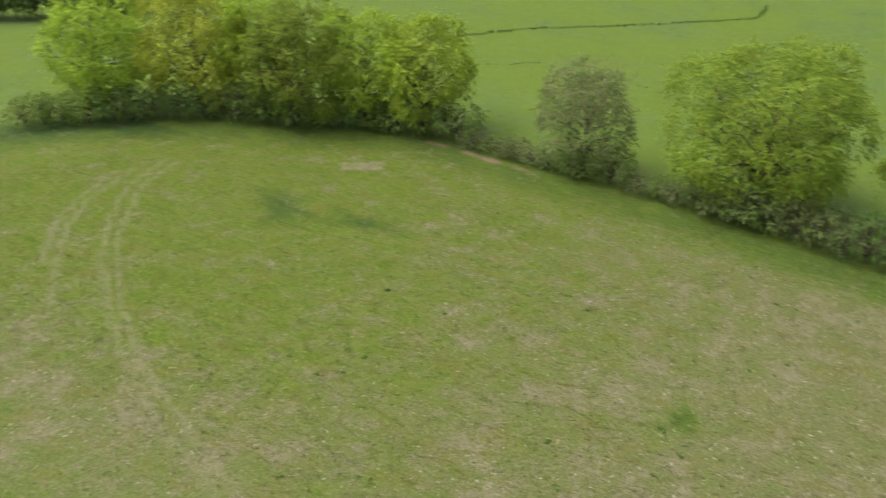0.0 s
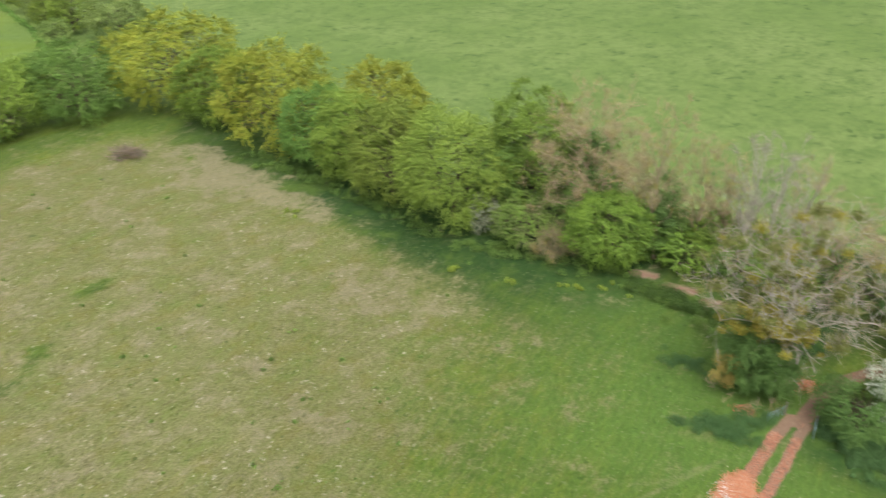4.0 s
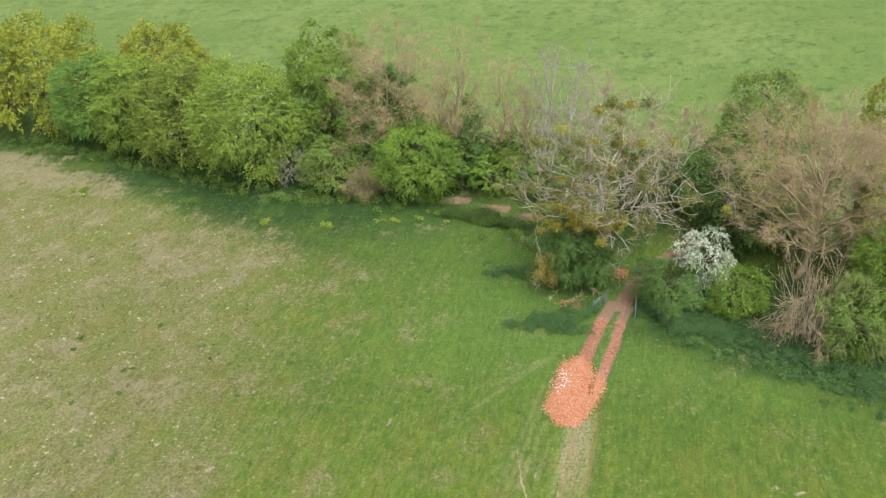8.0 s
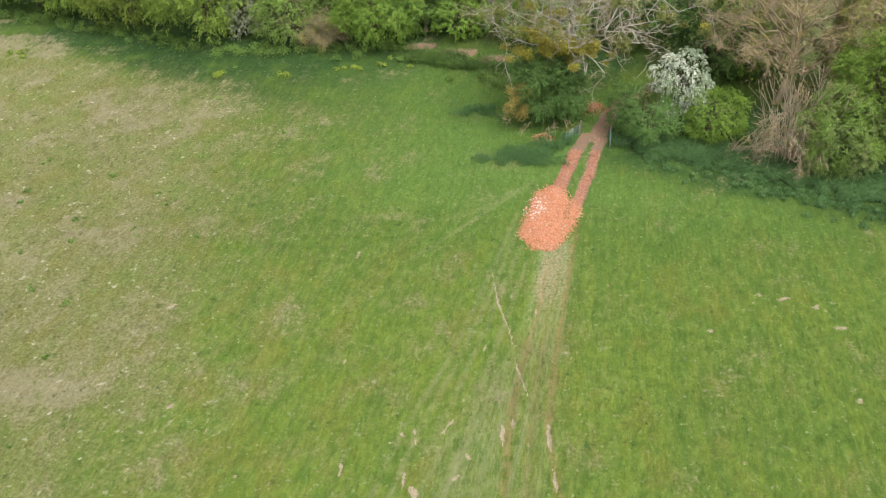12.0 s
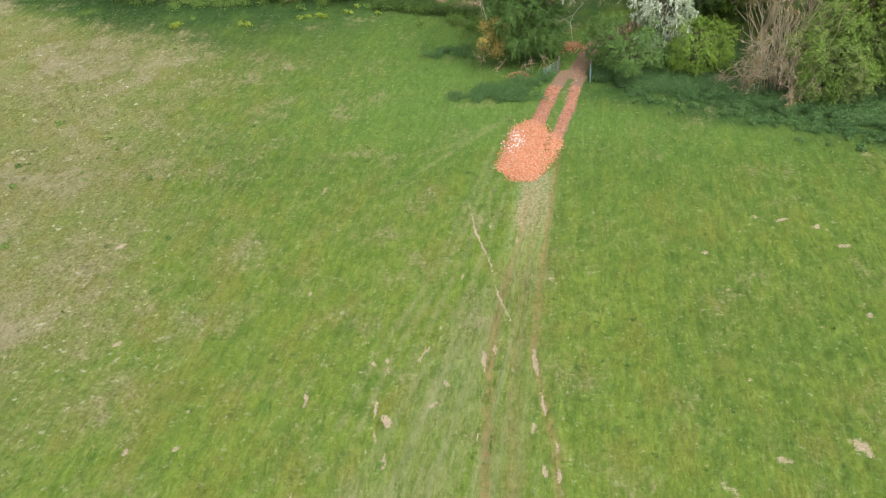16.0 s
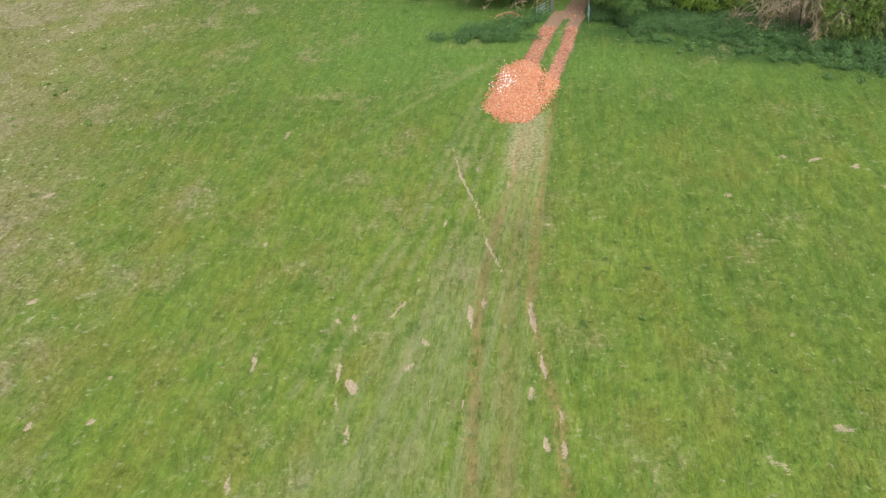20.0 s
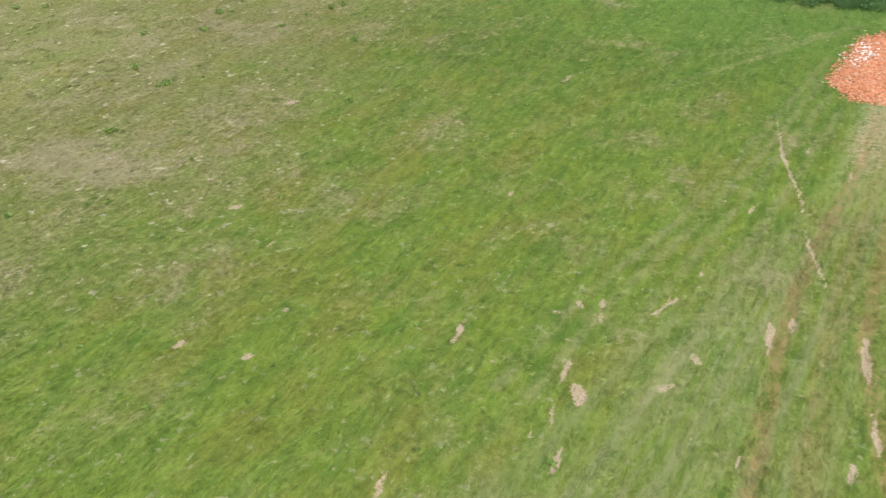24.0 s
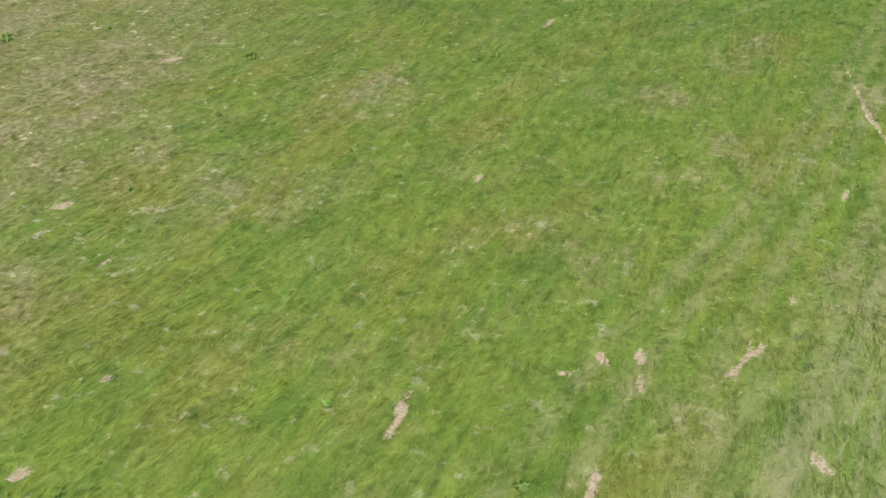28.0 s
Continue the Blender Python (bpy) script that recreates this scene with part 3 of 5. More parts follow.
    warm = np.where(field, smooth(-15, -50, x) * smooth(10, -50, y), smooth(-60, -105, x) * smooth(6, -6, y - np.interp(x, [-262, -181, -164, -142, -100], [166, 129, 121, 106, 90])))
    return dict(dry=dry, straw=straw, bare=bare, lush_shade=lush_shade, red=red, away=(1.0 - field) * np.where(x > -30, smooth(9, 16, hedge), smooth(2, 6, hedge)), rut=rut, fan=np.minimum(fan, 1) * (0.72 + 0.28 * smooth(16, 27, y)), warm=warm, sweep=sweep, fresh=fresh, arc=wheel, hay=0.9 * smooth(0, 6, (x - np.interp(y, [130, 141.5, 156.7, 174, 186, 240], [53, 46.7, 39.6, 32.6, 28.7, 5]))) * (y > 120))


def spaced(stops):
    """Grid lines from (end, step) stretches."""
    out = [stops[0][0]]
    for (a, _), (b, step) in zip(stops[:-1], stops[1:]):
        n = max(1, round((b - a) / step))
        out += [a + (b - a) * (i + 1) / n for i in range(n)]
    return np.array(out)


gx = spaced([(-2600, 0), (-700, 190), (-330, 18), (-125, 18), (-60, 1.0), (-34, 0.8), (-11, 0.32), (-7, 0.14), (3.2, 0.09), (24, 0.4), (60, 2.0), (100, 5), (300, 20), (2600, 230)])
gy = spaced([(-2600, 0), (-700, 190), (-250, 18), (-125, 5), (-45, 1.0), (0, 1.2), (12, 0.6), (40, 0.125), (44, 0.2), (66, 0.4), (110, 1.5), (200, 4.5), (330, 12), (2600, 230)])
X, Y = np.meshgrid(gx, gy)
Z = ground_z(X, Y)
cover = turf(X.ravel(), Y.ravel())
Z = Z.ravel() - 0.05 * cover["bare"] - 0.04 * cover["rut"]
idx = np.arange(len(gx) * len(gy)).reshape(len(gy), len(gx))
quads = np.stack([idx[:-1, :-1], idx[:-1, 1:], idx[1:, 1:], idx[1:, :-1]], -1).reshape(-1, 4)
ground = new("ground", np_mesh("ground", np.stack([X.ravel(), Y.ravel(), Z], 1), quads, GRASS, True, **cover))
tagged(ground, "gently sloping green pasture with dry straw patches and wheel tracks", "ground", kind="structure")


def scatter_blades(seed, count, box, low, high, width):
    """Grass combed nearly flat: three long blades a tuft."""
    rng = np.random.default_rng(seed)
    x, y = rng.uniform(box[0], box[1], count), rng.uniform(box[2], box[3], count)
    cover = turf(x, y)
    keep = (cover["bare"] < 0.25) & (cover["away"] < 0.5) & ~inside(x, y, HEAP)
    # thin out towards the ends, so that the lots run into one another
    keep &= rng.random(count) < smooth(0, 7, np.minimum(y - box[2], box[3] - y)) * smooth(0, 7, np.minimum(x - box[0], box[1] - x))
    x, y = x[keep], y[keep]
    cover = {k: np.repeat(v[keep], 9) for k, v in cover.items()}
    n = len(x)
    z = ground_z(x, y)
    verts = np.zeros((n, 3, 3, 3))
    for k in range(3):
        turn = rng.normal(1.45, 0.5, n) + np.pi * (rng.random(n) < 0.35)
        reach = rng.uniform(low, high, n)
        rise = reach * rng.uniform(0.1, 0.45, n)
        c, s = np.cos(turn), np.sin(turn)
        w = width * rng.uniform(0.6, 1.4, n)
        px, py = x + rng.normal(0, 0.08, n), y + rng.normal(0, 0.08, n)
        verts[:, k, 0] = np.stack([px - s * w, py + c * w, z + 0.005], 1)
        verts[:, k, 1] = np.stack([px + s * w, py - c * w, z + 0.005], 1)
        verts[:, k, 2] = np.stack([px + c * reach, py + s * reach, z + rise], 1)
    return np_mesh("grass_tufts", verts.reshape(-1, 3), np.arange(n * 9).reshape(-1, 3), BLADES, False, **cover)


for seed, count, box, low, high, width in ((1, 95000, (-40, 30, 3, 47), 0.08, 0.21, 0.017), (3, 42000, (-50, 32, 37, 80), 0.10, 0.25, 0.024), (2, 32000, (-122, -32, -124, 100), 0.2, 0.5, 0.06)):
    tufts = new("grass_tufts", scatter_blades(seed, count, box, low, high, width))
    tagged(tufts, "short green and straw-coloured grass tufts in the pasture", "grass", kind="stuff")


# ---- trees ----
def tubes(segments, sides):
    """Tapered tubes from rows of two ends and two radii."""
    a = np.asarray(segments, float)
    p, q, r0, r1 = a[:, 0:3], a[:, 3:6], a[:, 6:7], a[:, 7:8]
    d = q - p
    d /= np.maximum(np.linalg.norm(d, axis=1, keepdims=True), 1e-9)
    up = np.where(np.abs(d[:, 2:3]) > 0.9, [[1.0, 0, 0]], [[0, 0, 1.0]])
    u = np.cross(d, up)
    u /= np.linalg.norm(u, axis=1, keepdims=True)
    w = np.cross(d, u)
    n = len(a)
    verts = np.zeros((n, 2, sides, 3))
    for k in range(sides):
        c, s = math.cos(2 * math.pi * k / sides), math.sin(2 * math.pi * k / sides)
        verts[:, 0, k], verts[:, 1, k] = p + (u * c + w * s) * r0, q + (u * c + w * s) * r1
    base = (np.arange(n) * 2 * sides)[:, None, None]
    k = np.arange(sides)
    ring = np.stack([k, (k + 1) % sides, sides + (k + 1) % sides, sides + k], 1)[None]
    return verts.reshape(-1, 3), (base + ring).reshape(-1, 4)


def grow(rng, p, d, length, radius, depth, out, ends, forks=3, spread=0.7, rise=0.15, droop=0.0, keep=0.72):
    """A branch in three bends that forks at its end and along it."""
    steps = min(3, depth + 1)
    radius = max(radius, 0.014)
    for i in range(steps):
        d = [d[k] + rng.gauss(0, 0.16) for k in range(3)]
        d[2] += rise * 0.3 - droop * 0.35
        size = math.sqrt(sum(v * v for v in d)) or 1
        d = [v / size for v in d]
        q = [p[k] + d[k] * length / steps for k in range(3)]
        taper = radius * (1 - 0.13 * (i + 1))
        out.append((*p, *q, radius * (1 - 0.13 * i), taper))
        p = q
        if depth > 0 and (i < steps - 1 or steps < 3) and rng.random() < 0.75:
            side = [d[k] + rng.gauss(0, spread) for k in range(3)]
            grow(rng, p, side, length * keep * rng.uniform(0.6, 0.95), radius * 0.5, depth - 1, out, ends, forks, spread, rise, droop, keep)
    if depth > 0:
        for _ in range(forks - 1):
            side = [d[k] + rng.gauss(0, spread * 0.8) for k in range(3)]
            grow(rng, p, side, length * keep * rng.uniform(0.7, 1.1), radius * 0.6, depth - 1, out, ends, forks, spread, rise, droop, keep)
    else:
        ends.append(p)


def leaf_faces(rng, spot, out, size, grain=None):
    """One small pointed leaf at each spot, facing up, outwards and at random; grain: the way of its spray."""
    total = len(spot)
    normal = out * 0.55 + rng.normal(size=(total, 3)) * 0.5 + np.array([0, 0, 0.5])
    normal /= np.linalg.norm(normal, axis=1, keepdims=True)
    way = rng.normal(size=(total, 3)) if grain is None else grain + rng.normal(size=(total, 3)) * 0.45
    side = np.cross(normal, way)
    side /= np.maximum(np.linalg.norm(side, axis=1, keepdims=True), 1e-6)
    along = np.cross(side, normal)
    s = size * rng.uniform(0.6, 1.35, (total, 1))
    slim = 1.0 if grain is None else 0.82
    verts = np.stack([spot - along * s * 0.55 - side * s * 0.30 * slim, spot - along * s * 0.35 + side * s * 0.34 * slim, spot + along * s * 0.75 / slim], 1)
    return verts.reshape(-1, 3), np.arange(total * 3).reshape(-1, 3)


def leaves(rng, centres, radii, total, size, flat=0.75):
    """Small pointed leaves in clumps round the given centres."""
    centres, radii = np.asarray(centres), np.asarray(radii)
    weight = radii ** 2 / np.sum(radii ** 2)
    pick = rng.choice(len(centres), total, p=weight)
    v = rng.normal(size=(total, 3))
    v /= np.linalg.norm(v, axis=1, keepdims=True)
    v[:, 2] = np.where((v[:, 2] < -0.2) & (rng.random(total) < 0.6), -v[:, 2], v[:, 2])
    spot = centres[pick] + v * radii[pick, None] * (rng.random((total, 1)) ** 0.35) * np.array([1, 1, flat])
    return leaf_faces(rng, spot, v, size)


def crown_lobes(rng, height, radius, low, lumpy):
    """Centres and sizes of the great lobes that make up a crown."""
    half = (height - low) * 0.5
    unit = min(radius, half * 1.25)
    lobes = int(np.clip(16 + 10 * radius * half / (unit * unit) + radius, 22, 46))
    if lumpy > 0.23:
        lobes = int(lobes * 0.72)
    k = np.arange(lobes) + 0.5
    cz = 1 - 1.86 * k / lobes
    turn = k * 2.399963 + rng.uniform(0, 6)
    wide = np.maximum(0, 1 - np.abs(cz) ** 2.6) ** 0.5
    way = np.column_stack([np.cos(turn) * wide, np.sin(turn) * wide, cz]) + rng.normal(size=(lobes, 3)) * 0.1
    size = unit * rng.uniform(0.25 - lumpy * 0.25, 0.42 - lumpy * 0.2, lobes)
    far = 1 + lumpy * np.clip(rng.normal(size=lobes), -1.4, 0.25)
    centre = way * np.column_stack([radius - size, radius - size, half - size * 0.9]) * far[:, None]
    centre[:, 2] += low + half
    centre[:, 2] = np.maximum(centre[:, 2], low + size * 0.55)
    return centre, size, way


def crown_leaves(rng, centre, size, way, total, leaf, droop, gaps):
    """Leaves in short sprays that stand out from the lobes and hang a little at their tips."""
    each = 18
    n = int(total / each * 1.9)
    pick = rng.choice(len(centre), n, p=size ** 2 / np.sum(size ** 2))
    d = rng.normal(size=(n, 3)) + way[pick] * 0.9 + np.array([0, 0, 0.3])
    d /= np.linalg.norm(d, axis=1, keepdims=True)
    root = centre[pick] + d * size[pick, None] * (1 - gaps * rng.random((n, 1)) ** 2) * rng.uniform(0.72, 1.0, (n, 1))
    # what lies deep inside another lobe is not needed
    deep = np.min(np.linalg.norm(root[:, None] - centre[None], axis=2) / size[None], axis=1)
    keep = (deep > 0.62) | (rng.random(n) < 0.12)
    root, d, lobe = root[keep], d[keep], size[pick][keep]
    m = max(1, int(total / each))
    root, d, lobe = root[:m], d[:m], lobe[:m]
    m = len(root)
    long = np.clip(lobe * 0.5, 2.6 * leaf, 1.5) * rng.uniform(0.5, 1.3, m)
    u = rng.random((m, each))
    axis = d + rng.normal(size=(m, 3)) * 0.35
    spot = root[:, None] + axis[:, None] * (u * long[:, None])[..., None]
    spot[..., 2] -= droop * long[:, None] * u * u
    spot += rng.normal(size=spot.shape) * (0.15 * long[:, None] * (1.25 - u))[..., None]
    tip = axis[:, None] - np.array([0, 0, 1.0]) * (2 * droop * u)[..., None]
    tip /= np.linalg.norm(tip, axis=2, keepdims=True)
    return leaf_faces(rng, spot.reshape(-1, 3), np.repeat(d, each, axis=0), leaf, tip.reshape(-1, 3))


def leafy_tree(seed, height, radius, low, leaf_size, layers=2.6, lumpy=0.16, limbs=3, trunk=0.035, droop=0.35):
    """Meshes of trunk with limbs, and of the crown."""
    rng, py = np.random.default_rng(seed), random.Random(seed)
    centres, sizes, way = crown_lobes(rng, height, radius, low, lumpy)
    wood = []
    top = low + (height - low) * 0.72
    p, steps = [0, 0, -0.4], 7
    r0 = max(0.08, height * trunk * 0.5)
    nodes = []
    for i in range(steps):
        q = [p[0] + py.gauss(0, radius * 0.03), p[1] + py.gauss(0, radius * 0.03), -0.4 + (top + 0.4) * (i + 1) / steps]
        wood.append((*p, *q, r0 * (1.15 - i / steps), r0 * (1.15 - (i + 1) / steps) + 0.02))
        nodes.append((q, r0 * (1.1 - (i + 1) / steps)))
        p = q
    for c, s in zip(centres, sizes):
        want = max(0.15 * height, c[2] - 0.5 * math.hypot(c[0], c[1]) - 0.08 * height)
        q, r = min(nodes, key=lambda n: abs(n[0][2] - want))
        last, thick = np.array(q), max(0.05, r * 0.6)
        stops = []
        for i in range(4):
            u = (i + 1) / 4
            step = np.array(q) + (c - np.array(q)) * u + rng.normal(size=3) * 0.07 * radius * (i < 3) + np.array([0, 0, 0.22 * radius * u * (1 - u)])
            wood.append((*last, *step, thick * (1 - 0.2 * i), thick * (0.8 - 0.2 * i) + 0.01))
            last = step
            stops.append(step)
        for _ in range(limbs):  # branches into the lobe
            a = stops[py.randrange(1, 4)]
            v = rng.normal(size=3)
            b = c + v / np.linalg.norm(v) * s * 0.85
            m = (a + b) / 2 + rng.normal(size=3) * 0.12 * s
            wood.append((*a, *m, thick * 0.4, thick * 0.28))
            wood.append((*m, *b, thick * 0.28, 0.02))
    area = 2 * math.pi * radius * (height - low) * 0.8 + math.pi * radius ** 2
    leaf_size *= 0.86
    total = int(area * layers * 0.62 / (leaf_size ** 2 * 0.36))
    wv, wf = tubes(wood, 4 if height > 9 else 3)
    lv, lf = crown_leaves(rng, centres, sizes, way, total, leaf_size, droop, 0.5 * lumpy + 0.1)
    lv[:, 2] = np.maximum(lv[:, 2], min(low, 0.0) - 0.1)
    return np_mesh("trunk", wv, wf, BARK, True), np_mesh("crown", lv, lf, LEAF["green"])


SEED = [100]


def plant(name, x, y, height, radius, leaf, label, low=None, leaf_size=0.4, layers=2.1, lumpy=0.16, category="tree", group="", crown_label="", droop=0.35):
    SEED[0] += 1
    trunk, crown = leafy_tree(SEED[0], height, radius, height * 0.12 if low is None else low, leaf_size, layers, lumpy, droop=droop)
    tree = thing(name, x, y, label, category, group)
    part("trunk", trunk, tree)
    part("crown", crown, tree, crown_label, LEAF[leaf])
    return tree

# the trees in the western hedge
for leaf, x, y, h, r, label in (
        ("yellowgreen", -95.2, -134.0, 20.8, 8.6, "tall yellow-green broadleaf tree in the hedge"),
        ("yellow", -107.5, -123.0, 22.0, 10.0, "bright yellow-leaved maple standing in the hedge"),
        ("yellowgreen", -112.8, -112.0, 21.5, 7.4, "slim green broadleaf tree in the hedge"),
        ("oak", -112.0, -103.0, 21.2, 8.8, "dense green tree hanging over the pasture"),
        ("yellowgreen", -119.5, -94.3, 20.0, 8.2, "green broadleaf tree in the hedge"),
        ("yellowgreen", -122.9, -83.9, 20.0, 8.0, "yellow-green broadleaf tree at the end of the row")):
    plant("hedgerow_tree", x, y, h, r, leaf, label, low=2.2, leaf_size=0.33, layers=2.0, lumpy=0.2, group="row of trees in the western hedge")
thorn = plant("thorn_tree", -123.0, -54.6, 16.8, 7.7, "thorn", "fuzzy grey-green thorn tree, thin and twiggy at the top", low=0.3, leaf_size=0.26, layers=1.5, lumpy=0.12)
plant("oak_tree", -127.6, -28.0, 25.0, 14.4, "oak", "huge round oak in full green leaf in the hedge", low=0.8, leaf_size=0.31, layers=1.95, lumpy=0.225, group="hedgerow oaks")
plant("oak_tree", -123.6, 0.4, 24.5, 11.4, "oak", "tall oak with bare lower trunk in the hedge", low=6.5, leaf_size=0.34, layers=1.7, lumpy=0.26, group="hedgerow oaks")
plant("oak_tree", -121.7, 15.0, 28.0, 11.4, "oak", "tallest oak with open crown in the hedge", low=8.0, leaf_size=0.34, layers=1.7, lumpy=0.26, group="hedgerow oaks")
plant("field_maple", -115.4, 14.8, 10.0, 5.0, "lime", "low fresh-green field maple in the hedge", low=0.3, leaf_size=0.3, layers=2.2)
plant("oak_tree", -118.5, 27.0, 25.0, 7.0, "oak", "thin-leaved oak with dark trunk and bare branches", low=7.0, leaf_size=0.32, layers=0.9, lumpy=0.26, group="hedgerow oaks")
plant("oak_tree", -127.0, 43.0, 25.0, 10.8, "gold", "young-leaved golden oak beside its twin", low=5.5, leaf_size=0.3, layers=1.2, lumpy=0.26, group="hedgerow oaks")
plant("oak_tree", -128.5, 54.0, 24.5, 12.0, "gold", "golden oak with wide low limbs", low=5.5, leaf_size=0.3, layers=1.2, lumpy=0.26, group="hedgerow oaks")
plant("hawthorn_bush", -119.0, 38.0, 7.0, 3.0, "pale", "pale blossoming hawthorn in the hedge", low=0.2, leaf_size=0.26, category="bush")

# the corner and the northern wood edge
for leaf, x, y, h, r, size, label in (
        ("lime", -122.5, 81.0, 12.0, 6.0, 0.27, "soft light green willow at the field corner"),
        ("deep", -115.8, 88.9, 12.6, 6.6, 0.3, "dense dark green tree at the field corner"),
        ("gold", -105.0, 101.2, 14.4, 9.0, 0.38, "olive-brown oak with half-opened leaves"),
        ("green", -89.9, 95.2, 12.0, 5.9, 0.33, "green hazel at the wood edge"),
        ("hornbeam", -156.7, 125.2, 10.2, 4.6, 0.3, "light green tree beside the ditch beyond the field corner"),
        ("willow", -143.2, 124.9, 9.3, 5.6, 0.3, "soft light green willow beyond the field corner"),
        ("willow", -152.9, 117.0, 5.4, 2.8, 0.26, "small grey-green bush beside the ditch"),
        ("lime", -163.5, 125.5, 7.8, 3.5, 0.28, "light green bush beside the ditch"),
        ("willow", -171.5, 129.5, 8.4, 3.6, 0.28, "green bush beside the ditch"),
        ("lime", -181.0, 134.0, 7.4, 3.6, 0.28, "light green bush beside the ditch"),
        ("willow", -191.5, 139.5, 8.0, 4.0, 0.3, "green bush beside the ditch"),
        ("lime", -203.0, 145.0, 8.6, 4.2, 0.3, "light green bush beside the ditch"),
        ("willow", -216.0, 151.5, 8.2, 4.6, 0.32, "green bush beside the ditch"),
        ("gold", -75.6, 91.6, 14.6, 8.1, 0.29, "golden young-leaved oak at the wood edge"),
        ("gold", -59.8, 94.6, 12.8, 6.4, 0.28, "golden oak behind the hazels"),
        ("deep", -65.0, 86.0, 11.6, 5.0, 0.21, "dark green hazel overhanging the pasture"),
        ("lime", -57.4, 84.0, 11.9, 5.2, 0.2, "mid green hazel overhanging the pasture"),
        ("hornbeam", -49.8, 81.0, 12.7, 5.3, 0.2, "green hazel overhanging the pasture"),
        ("hornbeam", -39.8, 78.4, 13.6, 6.4, 0.2, "fresh light green hornbeam overhanging the pasture"),
        ("green", -31.8, 82.5, 15.6, 4.6, 0.2, "tall green hazel behind the bare tree"),
        ("deep", -35.0, 80.6, 10.5, 4.0, 0.2, "green hazel beside the bare tree")):
    plant("wood_edge_tree", x, y, h, r * (1.15 if x < -80 else 1.04), leaf, label, low=0.4, leaf_size=size, layers=2.0, lumpy=0.12, droop=0.35, group="trees along the northern wood edge")
BUSHES_WEST = [
        ("hedge", -29.3, 76.2, 5.4, 3.8, 0.17, "round green bush at the wood edge"),
        ("green", -19.3, 74.6, 7.8, 4.0, 0.17, "dense fresh green bush at the wood edge"),
        ("pale", -34.8, 76.6, 5.0, 1.6, 0.2, "thin grey-white blackthorn bush"),
        ("deep", -13.2, 79.0, 4.6, 3.6, 0.26, "green thicket under the dead trees"),
        ("green", -8.1, 78.6, 5.2, 3.4, 0.26, "green thicket under the dead trees"),
        ("green", -3.1, 77.8, 5.4, 3.2, 0.26, "green thicket under the dead trees"),
        ("deep", 1.5, 76.0, 5.0, 3.2, 0.26, "dark green thicket behind the gate"),
        ("deep", -16.5, 77.5, 5.5, 3.0, 0.26, "green thicket under the dead trees"),
        ("green", -11.0, 76.0, 4.0, 2.6, 0.24, "green thicket under the dead trees"),
        ("deep", -5.5, 75.5, 4.2, 2.8, 0.24, "dark green thicket behind the bank"),
        ("green", -1.0, 73.0, 4.4, 3.0, 0.24, "green thicket behind the dead tree"),
        ("dark", 12.5, 66.0, 6.0, 3.2, 0.24, "dark green thicket behind the hawthorn"),
        ("deep", -24.6, 82.6, 10.5, 3.4, 0.26, "dark green thicket inside the bare tree"),
]
BUSHES_EAST = [
        ("deep", -22.5, 79.0, 7.0, 3.6, 0.26, "dark green thicket under the bare tree"),
        ("dark", 11.0, 71.0, 7.0, 3.6, 0.24, "dark green holly thicket behind the lane"),
        ("dark", 5.2, 74.5, 5.2, 3.4, 0.26, "dark green thicket behind the lane"),
        ("hedge", 16.2, 80.5, 10.8, 4.2, 0.17, "grey-green bushy tree behind the wood edge"),
        ("hedge", 14.6, 77.5, 6.5, 4.0, 0.24, "grey-green willow bush behind the wood edge"),
        ("ivy", 7.0, 56.4, 4.1, 2.8, 0.105, "dark green bush beside the gate"),
        ("green", 12.2, 55.6, 4.2, 2.1, 0.11, "fresh green bush beside the hawthorn"),
        ("hedge", 20.8, 51.2, 6.2, 2.9, 0.105, "green bush at the pasture edge"),
        ("green", 24.2, 53.0, 10.6, 4.0, 0.13, "light green willow at the pasture edge"),
        ("olive", 24.5, 61.0, 11.6, 3.6, 0.24, "thin olive willow behind the bushes"),
        ("green", 16.0, 68.0, 7.0, 4.0, 0.26, "dark green thicket behind the bare tree"),
        ("green", 30.5, 58.0, 10.0, 4.5, 0.29, "green bushy tree at the wood edge"),
        ("gold", 29.6, 86.0, 8.6, 3.0, 0.29, "yellow-green young oak behind the wood edge"),
        ("willow", 29.2, 77.0, 14.0, 2.0, 0.2, "slender grey-green willow behind the wood edge"),
]
for leaf, x, y, h, r, size, label in BUSHES_WEST + BUSHES_EAST:
    plant("bush", x, y, h, r * 1.12, leaf, label, low=0.15, leaf_size=size, category="bush", lumpy=0.12, group="bushes along the wood edge")
plant("hawthorn_bush", 9.5, 57.4, 6.7, 2.3, "blossom", "hawthorn bush covered in white blossom beside the lane", low=0.8, leaf_size=0.13, layers=1.8, lumpy=0.22, category="bush", droop=0.9)

# ---- the shrubs of the western hedge ----
SHRUBS = [leafy_tree(900 + i, 5.0, 3.2, 0.55, 0.25, 0.92, 0.14, 1) for i in range(6)]


SHRUB_TWIGS = []
for i in range(6):
    g = np.random.default_rng(950 + i)
    tips = g.normal(size=(70, 3)) * np.array([1.5, 1.5, 1.2]) + np.array([0, 0, 3.1])
    SHRUB_TWIGS.append((tips[(tips[:, 2] > 0.6) & (tips[:, 2] < 5.2)], 970 + i))


